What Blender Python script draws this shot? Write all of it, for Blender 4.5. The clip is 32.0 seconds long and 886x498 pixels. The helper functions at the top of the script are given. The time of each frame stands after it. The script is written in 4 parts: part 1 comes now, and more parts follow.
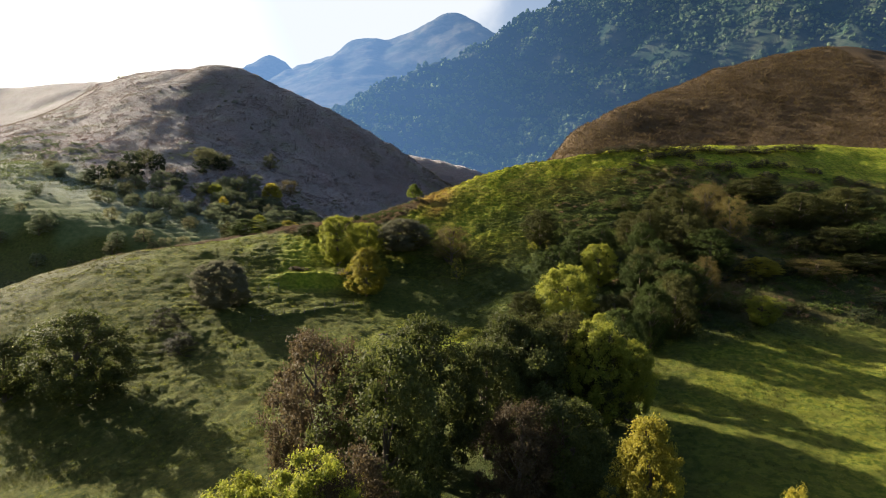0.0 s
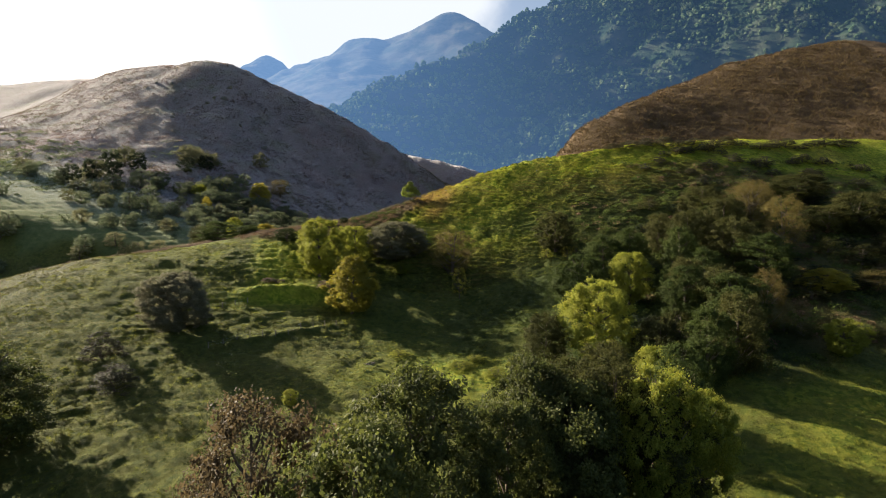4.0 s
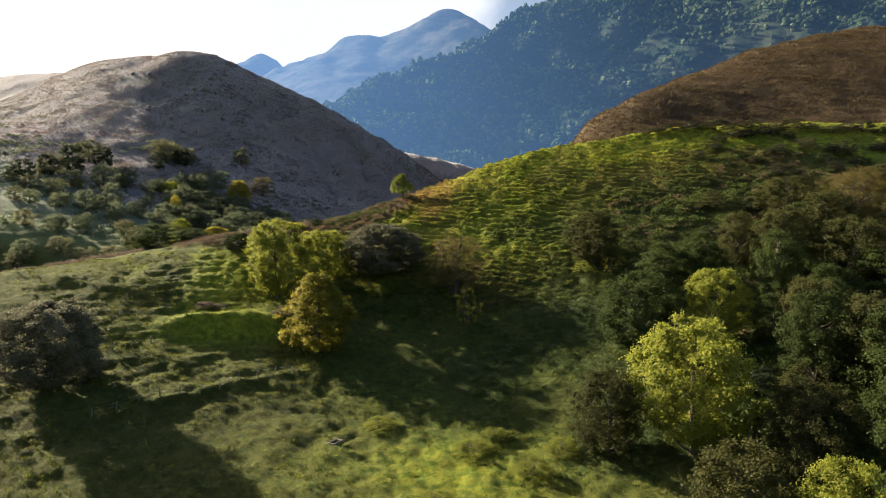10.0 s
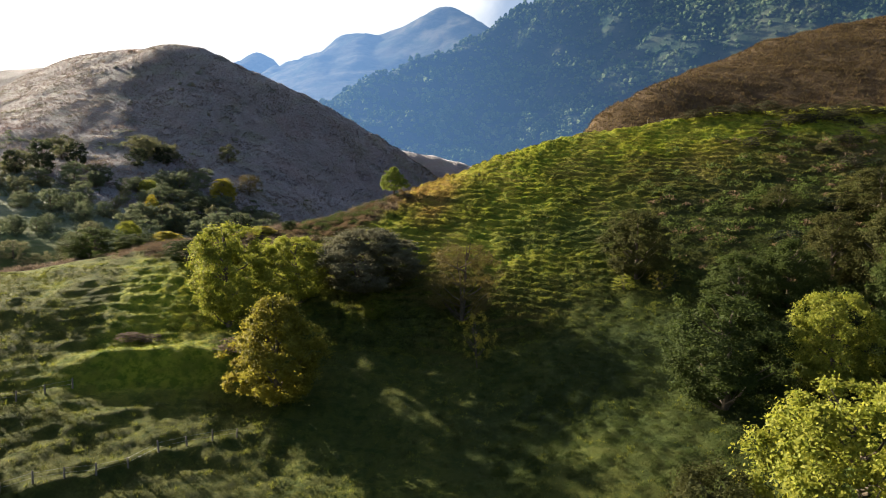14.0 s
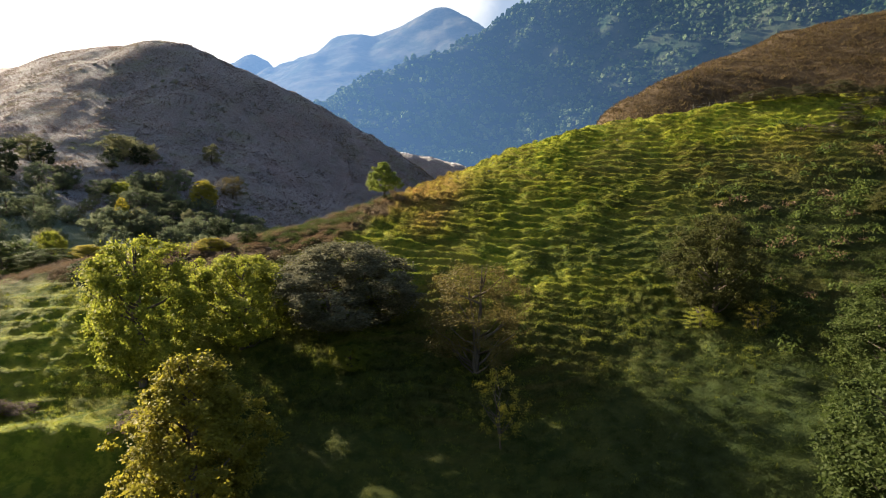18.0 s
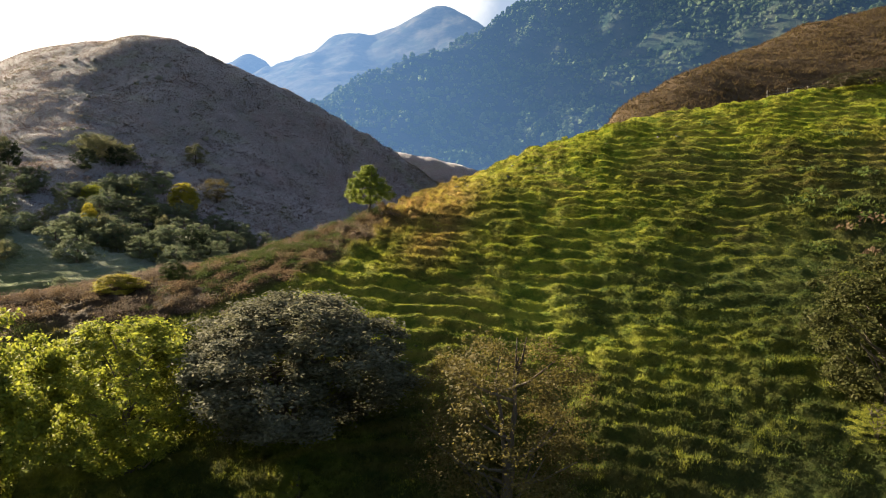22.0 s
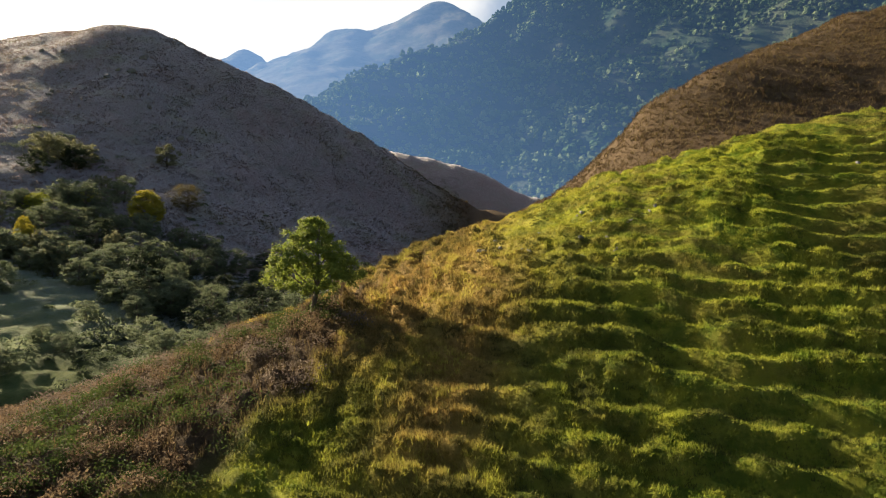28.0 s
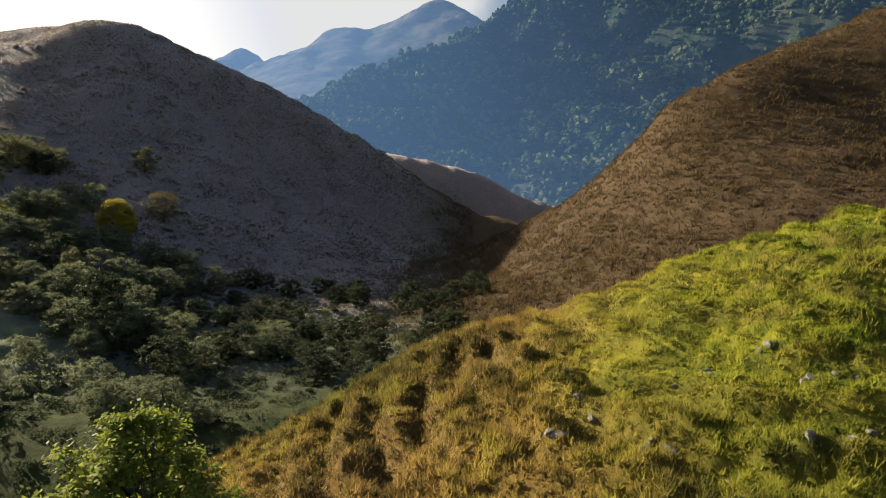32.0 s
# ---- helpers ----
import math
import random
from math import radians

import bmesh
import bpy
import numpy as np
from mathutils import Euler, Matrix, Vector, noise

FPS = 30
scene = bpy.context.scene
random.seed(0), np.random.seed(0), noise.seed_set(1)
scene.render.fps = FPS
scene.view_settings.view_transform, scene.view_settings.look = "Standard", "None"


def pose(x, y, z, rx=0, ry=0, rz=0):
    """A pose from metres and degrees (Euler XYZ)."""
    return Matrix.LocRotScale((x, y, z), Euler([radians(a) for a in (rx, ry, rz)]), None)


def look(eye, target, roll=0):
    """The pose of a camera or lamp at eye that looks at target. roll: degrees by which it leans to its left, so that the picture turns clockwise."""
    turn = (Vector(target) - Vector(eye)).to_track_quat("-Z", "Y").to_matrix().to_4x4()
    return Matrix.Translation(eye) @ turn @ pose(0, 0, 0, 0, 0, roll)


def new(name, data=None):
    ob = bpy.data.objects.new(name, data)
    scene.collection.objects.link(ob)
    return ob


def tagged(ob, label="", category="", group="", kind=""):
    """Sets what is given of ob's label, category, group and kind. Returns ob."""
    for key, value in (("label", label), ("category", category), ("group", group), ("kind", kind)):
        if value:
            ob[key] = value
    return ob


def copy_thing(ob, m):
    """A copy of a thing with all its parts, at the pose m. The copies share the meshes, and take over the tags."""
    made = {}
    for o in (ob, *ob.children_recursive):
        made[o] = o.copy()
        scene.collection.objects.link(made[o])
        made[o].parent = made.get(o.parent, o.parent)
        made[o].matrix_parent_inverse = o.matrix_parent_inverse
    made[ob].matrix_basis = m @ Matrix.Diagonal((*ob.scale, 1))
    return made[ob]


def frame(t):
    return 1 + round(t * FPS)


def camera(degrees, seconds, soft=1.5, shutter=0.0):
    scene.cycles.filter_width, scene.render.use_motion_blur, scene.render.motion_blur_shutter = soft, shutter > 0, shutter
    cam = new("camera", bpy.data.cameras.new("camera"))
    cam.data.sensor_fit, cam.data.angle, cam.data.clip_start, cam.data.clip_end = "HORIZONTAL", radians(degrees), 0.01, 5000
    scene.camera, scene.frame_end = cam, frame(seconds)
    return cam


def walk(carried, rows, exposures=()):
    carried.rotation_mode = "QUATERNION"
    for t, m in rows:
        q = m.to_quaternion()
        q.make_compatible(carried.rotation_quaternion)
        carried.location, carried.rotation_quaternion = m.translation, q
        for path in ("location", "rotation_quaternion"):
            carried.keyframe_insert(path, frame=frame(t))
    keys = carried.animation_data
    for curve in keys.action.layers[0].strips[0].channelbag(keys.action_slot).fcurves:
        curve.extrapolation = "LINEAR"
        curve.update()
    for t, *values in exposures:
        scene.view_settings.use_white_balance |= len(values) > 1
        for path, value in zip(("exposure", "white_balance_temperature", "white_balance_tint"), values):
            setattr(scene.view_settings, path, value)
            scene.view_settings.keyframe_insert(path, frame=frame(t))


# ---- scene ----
cam = camera(70.0, 32.0, soft=1.0)
ACROSS, AHEAD, TURNS = 105.0, 165.0, 0.637
EYE, TILT = 40.0, -3.5
ROWS = [
    (0.0, 0.0, 0.0, 0.0, 0.0, 0.0, -0.0),
    (0.5, -0.0003, 0.0145, 0.0016, -0.03, 0.04, 0.01),
    (1.0, -0.0007, 0.0311, 0.0033, -0.06, 0.08, 0.0),
    (1.5, -0.001, 0.0455, 0.0048, -0.09, 0.1, -0.0),
    (2.0, -0.0013, 0.0621, 0.0063, -0.12, 0.15, -0.0),
    (2.5, -0.0017, 0.0765, 0.0076, -0.15, 0.18, 0.01),
    (3.0, -0.0021, 0.0931, 0.0091, -0.2, 0.2, 0.01),
    (3.5, -0.0025, 0.1075, 0.0103, -0.23, 0.22, 0.01),
    (5.5, -0.0038, 0.1691, 0.0161, -0.35, 0.22, 0.0),
    (6.0, -0.0043, 0.1854, 0.0175, -0.39, 0.22, 0.03),
    (6.5, -0.0045, 0.1998, 0.0185, -0.41, 0.25, 0.04),
    (7.0, -0.005, 0.2162, 0.0198, -0.45, 0.26, 0.05),
    (7.5, -0.0053, 0.2305, 0.0211, -0.48, 0.27, 0.05),
    (8.0, -0.0057, 0.247, 0.0225, -0.52, 0.24, 0.07),
    (8.5, -0.0062, 0.2611, 0.0239, -0.57, 0.25, 0.07),
    (9.0, -0.0064, 0.2776, 0.0251, -0.59, 0.26, 0.08),
    (9.5, -0.0066, 0.2919, 0.0264, -0.62, 0.27, 0.13),
    (10.0, -0.0069, 0.3082, 0.0283, -0.65, 0.23, 0.14),
    (10.5, -0.0071, 0.3225, 0.0292, -0.68, 0.27, 0.16),
    (11.0, -0.0077, 0.3388, 0.031, -0.72, 0.25, 0.15),
    (11.5, -0.0078, 0.3531, 0.0323, -0.74, 0.25, 0.17),
    (12.0, -0.0079, 0.3695, 0.0336, -0.76, 0.24, 0.2),
    (12.5, -0.0083, 0.3838, 0.0348, -0.79, 0.24, 0.2),
    (13.0, -0.0087, 0.4001, 0.0368, -0.83, 0.24, 0.21),
    (13.5, -0.0088, 0.4145, 0.0387, -0.85, 0.24, 0.23),
    (14.0, -0.0091, 0.4308, 0.041, -0.88, 0.24, 0.25),
    (14.5, -0.0093, 0.4451, 0.043, -0.9, 0.25, 0.26),
    (16.5, -0.0129, 0.5068, 0.0493, -1.23, 0.6, 0.45),
    (17.0, -0.0135, 0.5223, 0.0518, -1.29, 0.58, 0.46),
    (17.5, -0.0136, 0.5375, 0.0545, -1.32, 0.56, 0.47),
    (18.0, -0.014, 0.5528, 0.0572, -1.36, 0.59, 0.49),
    (18.5, -0.0144, 0.5681, 0.0602, -1.4, 0.57, 0.51),
    (19.0, -0.0148, 0.5833, 0.0635, -1.44, 0.56, 0.49),
    (19.5, -0.0147, 0.5984, 0.0669, -1.43, 0.56, 0.52),
    (20.0, -0.0152, 0.6136, 0.0704, -1.47, 0.59, 0.52),
    (20.5, -0.0152, 0.6287, 0.0745, -1.47, 0.6, 0.53),
    (21.0, -0.0155, 0.6438, 0.0787, -1.48, 0.61, 0.52),
    (21.5, -0.0158, 0.659, 0.0829, -1.52, 0.61, 0.5),
    (22.0, -0.0158, 0.6741, 0.0872, -1.51, 0.62, 0.52),
    (22.5, -0.0161, 0.6894, 0.0918, -1.54, 0.6, 0.51),
    (23.0, -0.0164, 0.7044, 0.0966, -1.57, 0.61, 0.51),
    (23.5, -0.0164, 0.7195, 0.102, -1.58, 0.61, 0.51),
    (24.0, -0.0165, 0.7344, 0.1079, -1.59, 0.57, 0.5),
    (24.5, -0.0167, 0.7495, 0.1136, -1.62, 0.55, 0.5),
    (25.0, -0.017, 0.7643, 0.119, -1.62, 0.55, 0.46),
    (25.5, -0.0172, 0.7792, 0.1245, -1.62, 0.52, 0.46),
    (27.5, -0.0182, 0.8384, 0.1469, -1.8, 0.31, 0.29),
    (28.0, -0.0187, 0.8544, 0.1529, -1.85, 0.27, 0.28),
    (28.5, -0.019, 0.8682, 0.158, -1.83, 0.34, 0.27),
    (29.0, -0.0195, 0.8842, 0.164, -1.87, 0.32, 0.26),
    (29.5, -0.0198, 0.8981, 0.1692, -1.89, 0.31, 0.27),
    (30.0, -0.0204, 0.914, 0.1751, -1.92, 0.27, 0.24),
    (30.5, -0.0206, 0.9279, 0.1803, -1.93, 0.27, 0.25),
    (31.0, -0.021, 0.9438, 0.1861, -1.97, 0.27, 0.26),
    (31.5, -0.0214, 0.9576, 0.1914, -2.0, 0.24, 0.27),
    (32.0, -0.0218, 0.973, 0.1977, -2.03, 0.23, 0.24),
]
EXPOSURE = [(0.0, 1.68, 6000, 10), (14.0, 1.86, 6050, 10), (22.0, 1.98, 6350, 10), (25.0, 1.95, 6400, 10), (28.0, 1.75, 6400, 10), (32.0, 1.38, 6400, 10)]
walk(cam, [(t, pose(0, 0, EYE, TILT) @ pose(ACROSS * x, AHEAD * y, ACROSS * z, 90 + TURNS * pitch, roll, TURNS * yaw))
           for t, x, y, z, yaw, pitch, roll in ROWS], EXPOSURE)

# ---- daylight: a low sun ahead to the left, clear sky ----
SUN_AZ, SUN_EL = -54.0, 24.0
sun_way = Vector((math.sin(radians(SUN_AZ)) * math.cos(radians(SUN_EL)), math.cos(radians(SUN_AZ)) * math.cos(radians(SUN_EL)), math.sin(radians(SUN_EL))))
sun = new("sun", bpy.data.lights.new("sun", "SUN"))
sun.data.energy, sun.data.angle, sun.data.color = 5.0, radians(0.6), (1.0, 0.83, 0.58)
sun.matrix_world = look(sun_way * 200, (0, 0, 0))
world = bpy.data.worlds.new("sky")
scene.world = world
world.use_nodes = True
wt = world.node_tree
sky = wt.nodes.new("ShaderNodeTexSky")
sky.sky_type, sky.sun_disc = "NISHITA", False
sky.sun_elevation, sky.sun_rotation = radians(SUN_EL), radians(SUN_AZ)
sky.air_density, sky.dust_density, sky.ozone_density = 1.0, 4.0, 1.2
wt.nodes["Background"].inputs["Strength"].default_value = 0.047
# a sheet of thin bright cloud round the sun, torn at its edge, clear sky beyond
air = wt.nodes.new("ShaderNodeTexCoord").outputs["Generated"]
near_sun = wt.nodes.new("ShaderNodeVectorMath")
near_sun.operation = "DOT_PRODUCT"
near_sun.inputs[1].default_value = sun_way
wt.links.new(air, near_sun.inputs[0])
wisps = wt.nodes.new("ShaderNodeTexNoise")
wisps.inputs["Scale"].default_value, wisps.inputs["Detail"].default_value, wisps.inputs["Roughness"].default_value = 3.0, 7.0, 0.6
wt.links.new(air, wisps.inputs["Vector"])
torn = wt.nodes.new("ShaderNodeMath")
torn.operation = "MULTIPLY_ADD"
torn.inputs[1].default_value = 0.16
wt.links.new(wisps.outputs["Fac"], torn.inputs[0])
wt.links.new(near_sun.outputs["Value"], torn.inputs[2])
veil = wt.nodes.new("ShaderNodeMapRange")
veil.interpolation_type = "SMOOTHSTEP"
veil.inputs[1].default_value, veil.inputs[2].default_value = 0.63, 0.68
wt.links.new(torn.outputs[0], veil.inputs[0])
# it lies low and thins out overhead
up = wt.nodes.new("ShaderNodeSeparateXYZ")
wt.links.new(air, up.inputs[0])
thin = wt.nodes.new("ShaderNodeMapRange")
thin.interpolation_type = "SMOOTHSTEP"
thin.inputs[1].default_value, thin.inputs[2].default_value = 0.65, 0.36
wt.links.new(up.outputs[2], thin.inputs[0])
cover = wt.nodes.new("ShaderNodeMath")
cover.operation = "MULTIPLY"
wt.links.new(veil.outputs[0], cover.inputs[0])
wt.links.new(thin.outputs[0], cover.inputs[1])
cloudy = wt.nodes.new("ShaderNodeMix")
cloudy.data_type, cloudy.blend_type = "RGBA", "LIGHTEN"
cloudy.inputs[7].default_value = (6.4, 6.4, 6.3, 1.0)
wt.links.new(cover.outputs[0], cloudy.inputs[0])
wt.links.new(sky.outputs[0], cloudy.inputs[6])
wt.links.new(cloudy.outputs[2], wt.nodes["Background"].inputs["Color"])


# ---- materials ----
def node(nt, kind, **kw):
    n = nt.nodes.new(kind)
    for k, v in kw.items():
        n.inputs[k].default_value = v
    return n


def mix(nt, fac, a, b, mode="MIX"):
    n = nt.nodes.new("ShaderNodeMix")
    n.data_type, n.blend_type = "RGBA", mode
    for socket, value in ((n.inputs[0], fac), (n.inputs[6], a), (n.inputs[7], b)):
        if hasattr(value, "is_output"):
            nt.links.new(value, socket)
        else:
            socket.default_value = value if isinstance(value, float) else (*value, 1.0)
    return n.outputs[2]


def ramp(nt, value, lo, hi):
    n = nt.nodes.new("ShaderNodeMapRange")
    n.interpolation_type = "SMOOTHSTEP"
    nt.links.new(value, n.inputs[0])
    n.inputs[1].default_value, n.inputs[2].default_value = lo, hi
    return n.outputs[0]


def noise_tex(nt, scale, detail=4.0, rough=0.6, stretch=None):
    co = nt.nodes.new("ShaderNodeTexCoord").outputs["Object"]
    if stretch:
        m = nt.nodes.new("ShaderNodeMapping")
        m.inputs["Scale"].default_value = stretch
        nt.links.new(co, m.inputs[0])
        co = m.outputs[0]
    n = node(nt, "ShaderNodeTexNoise", Scale=scale, Detail=detail, Roughness=rough)
    nt.links.new(co, n.inputs["Vector"])
    return n.outputs["Fac"]


def attribute(nt, name):
    n = nt.nodes.new("ShaderNodeAttribute")
    n.attribute_name = name
    return n.outputs["Fac"]


def fresh(name, rough=0.9, gloss=0.15):
    m = bpy.data.materials.new(name)
    m.use_nodes = True
    b = m.node_tree.nodes["Principled BSDF"]
    b.inputs["Roughness"].default_value = rough
    b.inputs["Specular IOR Level"].default_value = gloss
    return m, m.node_tree, b


def add_bump(nt, b, fac, strength, distance):
    n = node(nt, "ShaderNodeBump", Strength=strength, Distance=distance)
    nt.links.new(fac, n.inputs["Height"])
    nt.links.new(n.outputs[0], b.inputs["Normal"])


def cover_colour(nt):
    """Turf, tawny grass, bracken, heather and woodland floor, by the land's cover. The dark floor also paints shade."""
    big, mid, fine = noise_tex(nt, 0.05), noise_tex(nt, 0.45, 6.0, 0.7), noise_tex(nt, 5.0, 5.0, 0.75)
    clump = ramp(nt, noise_tex(nt, 1.0, 4.0, 0.65), 0.4, 0.6)
    turf = mix(nt, clump, (0.048, 0.07, 0.014), (0.13, 0.142, 0.027))
    turf = mix(nt, ramp(nt, mid, 0.35, 0.7), turf, (0.105, 0.11, 0.026))
    turf = mix(nt, ramp(nt, fine, 0.35, 0.8), turf, (0.07, 0.075, 0.018))
    lush = mix(nt, clump, (0.15, 0.22, 0.014), (0.38, 0.405, 0.034))
    lush = mix(nt, ramp(nt, mid, 0.4, 0.75), lush, (0.25, 0.26, 0.03))
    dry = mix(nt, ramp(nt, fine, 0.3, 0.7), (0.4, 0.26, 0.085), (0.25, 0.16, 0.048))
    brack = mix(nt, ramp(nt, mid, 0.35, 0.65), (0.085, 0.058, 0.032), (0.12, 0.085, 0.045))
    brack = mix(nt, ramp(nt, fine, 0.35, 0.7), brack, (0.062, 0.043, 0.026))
    heath = mix(nt, ramp(nt, mid, 0.35, 0.65), (0.165, 0.132, 0.13), (0.22, 0.178, 0.165))
    heath = mix(nt, ramp(nt, fine, 0.35, 0.75), heath, (0.12, 0.095, 0.095))
    heath = mix(nt, ramp(nt, noise_tex(nt, 0.16, 6.0, 0.7), 0.48, 0.66), heath, (0.125, 0.115, 0.098))
    heath = mix(nt, ramp(nt, big, 0.5, 0.66), heath, (0.15, 0.145, 0.1))
    heath = mix(nt, ramp(nt, noise_tex(nt, 0.025, 5.0, 0.7), 0.52, 0.64), heath, (0.165, 0.115, 0.11))
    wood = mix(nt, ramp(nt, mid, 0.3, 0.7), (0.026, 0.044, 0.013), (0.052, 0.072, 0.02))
    c = turf
    mead = mix(nt, ramp(nt, mid, 0.3, 0.7), (0.085, 0.12, 0.04), (0.165, 0.185, 0.07))
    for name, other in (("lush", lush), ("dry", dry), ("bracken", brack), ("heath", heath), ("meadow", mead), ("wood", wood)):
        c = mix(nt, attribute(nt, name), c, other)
    return c, mid, fine


def land_material():
    m, nt, b = fresh("land", 0.95, 0.1)
    c, mid, fine = cover_colour(nt)
    nt.links.new(c, b.inputs["Base Color"])
    # dry heath fibres catch the low light
    half = nt.nodes.new("ShaderNodeMath")
    half.operation = "MULTIPLY"
    half.inputs[1].default_value = 0.45
    nt.links.new(attribute(nt, "heath"), half.inputs[0])
    nt.links.new(half.outputs[0], b.inputs["Sheen Weight"])
    b.inputs["Sheen Roughness"].default_value = 0.4
    b.inputs["Sheen Tint"].default_value = (0.9, 0.92, 1.0, 1.0)
    add_bump(nt, b, noise_tex(nt, 3.0, 9.0, 0.82), 1.0, 0.6)
    return m


def tuft_material():
    m, nt, b = fresh("grass_blades", 0.85, 0.15)
    c, mid, fine = cover_colour(nt)
    rnd = nt.nodes.new("ShaderNodeNewGeometry").outputs["Random Per Island"]
    c = mix(nt, ramp(nt, rnd, 0.6, 1.2), c, mix(nt, 0.35, c, (0.3, 0.25, 0.06)))
    tint = attribute(nt, "tint")
    c = mix(nt, ramp(nt, tint, 0.15, 0.5), mix(nt, 0.7, c, (0.045, 0.05, 0.014)), c)
    c = mix(nt, ramp(nt, tint, 0.6, 0.9), c, mix(nt, 0.3, c, (0.42, 0.45, 0.05)))
    nt.links.new(c, b.inputs["Base Color"])
    t = nt.nodes.new("ShaderNodeBsdfTranslucent")
    nt.links.new(c, t.inputs["Color"])
    s = nt.nodes.new("ShaderNodeMixShader")
    s.inputs[0].default_value = 0.5
    nt.links.new(b.outputs[0], s.inputs[1])
    nt.links.new(t.outputs[0], s.inputs[2])
    nt.links.new(s.outputs[0], nt.nodes["Material Output"].inputs["Surface"])
    return m


def leaf_material(name, a, b_, thin=0.45, gloss=0.25):
    m, nt, b = fresh(name, 0.65, gloss)
    rnd = nt.nodes.new("ShaderNodeNewGeometry").outputs["Random Per Island"]
    own = nt.nodes.new("ShaderNodeObjectInfo").outputs["Random"]
    c = mix(nt, rnd, a, b_)
    c = mix(nt, ramp(nt, own, 0.0, 1.6), c, tuple(0.6 * v for v in a))
    c = mix(nt, ramp(nt, noise_tex(nt, 0.7, 2.0), 0.5, 0.8), c, tuple(0.75 * v for v in b_))
    nt.links.new(c, b.inputs["Base Color"])
    t = nt.nodes.new("ShaderNodeBsdfTranslucent")
    nt.links.new(c, t.inputs["Color"])
    s = nt.nodes.new("ShaderNodeMixShader")
    s.inputs[0].default_value = thin
    nt.links.new(b.outputs[0], s.inputs[1])
    nt.links.new(t.outputs[0], s.inputs[2])
    nt.links.new(s.outputs[0], nt.nodes["Material Output"].inputs["Surface"])
    return m


def bark_material():
    m, nt, b = fresh("bark", 0.9, 0.2)
    n = noise_tex(nt, 6.0, 6.0, 0.7, (1, 1, 0.25))
    nt.links.new(mix(nt, ramp(nt, n, 0.3, 0.7), (0.06, 0.045, 0.032), (0.17, 0.145, 0.11)), b.inputs["Base Color"])
    add_bump(nt, b, n, 0.6, 0.04)
    return m


def rock_material():
    m, nt, b = fresh("limestone", 0.85, 0.25)
    n = noise_tex(nt, 3.0, 8.0, 0.7)
    c = mix(nt, ramp(nt, n, 0.3, 0.7), (0.11, 0.103, 0.092), (0.24, 0.224, 0.2))
    c = mix(nt, ramp(nt, noise_tex(nt, 0.9), 0.55, 0.7), c, (0.12, 0.13, 0.07))
    nt.links.new(c, b.inputs["Base Color"])
    add_bump(nt, b, n, 0.8, 0.08)
    return m


def backdrop_material(name, a, b_, haze_glow, each=False):
    m, nt, b = fresh(name, 1.0, 0.0)
    c = mix(nt, ramp(nt, noise_tex(nt, 0.02, 6.0, 0.65), 0.35, 0.65), a, b_)
    if each:
        c = mix(nt, ramp(nt, nt.nodes.new("ShaderNodeNewGeometry").outputs["Random Per Island"], 0.0, 1.7), c, tuple(0.35 * v for v in a))
    nt.links.new(c, b.inputs["Base Color"])
    # emission stands in for haze in the air, stronger towards the sun
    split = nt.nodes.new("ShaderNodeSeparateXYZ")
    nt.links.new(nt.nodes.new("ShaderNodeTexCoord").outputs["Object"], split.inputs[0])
    nt.links.new(mix(nt, ramp(nt, split.outputs[0], -450, 620), haze_glow, tuple(0.2 * v for v in haze_glow)), b.inputs["Emission Color"])
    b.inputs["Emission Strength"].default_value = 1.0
    add_bump(nt, b, noise_tex(nt, 0.35, 5.0, 0.7), 1.0, 3.0)
    return m


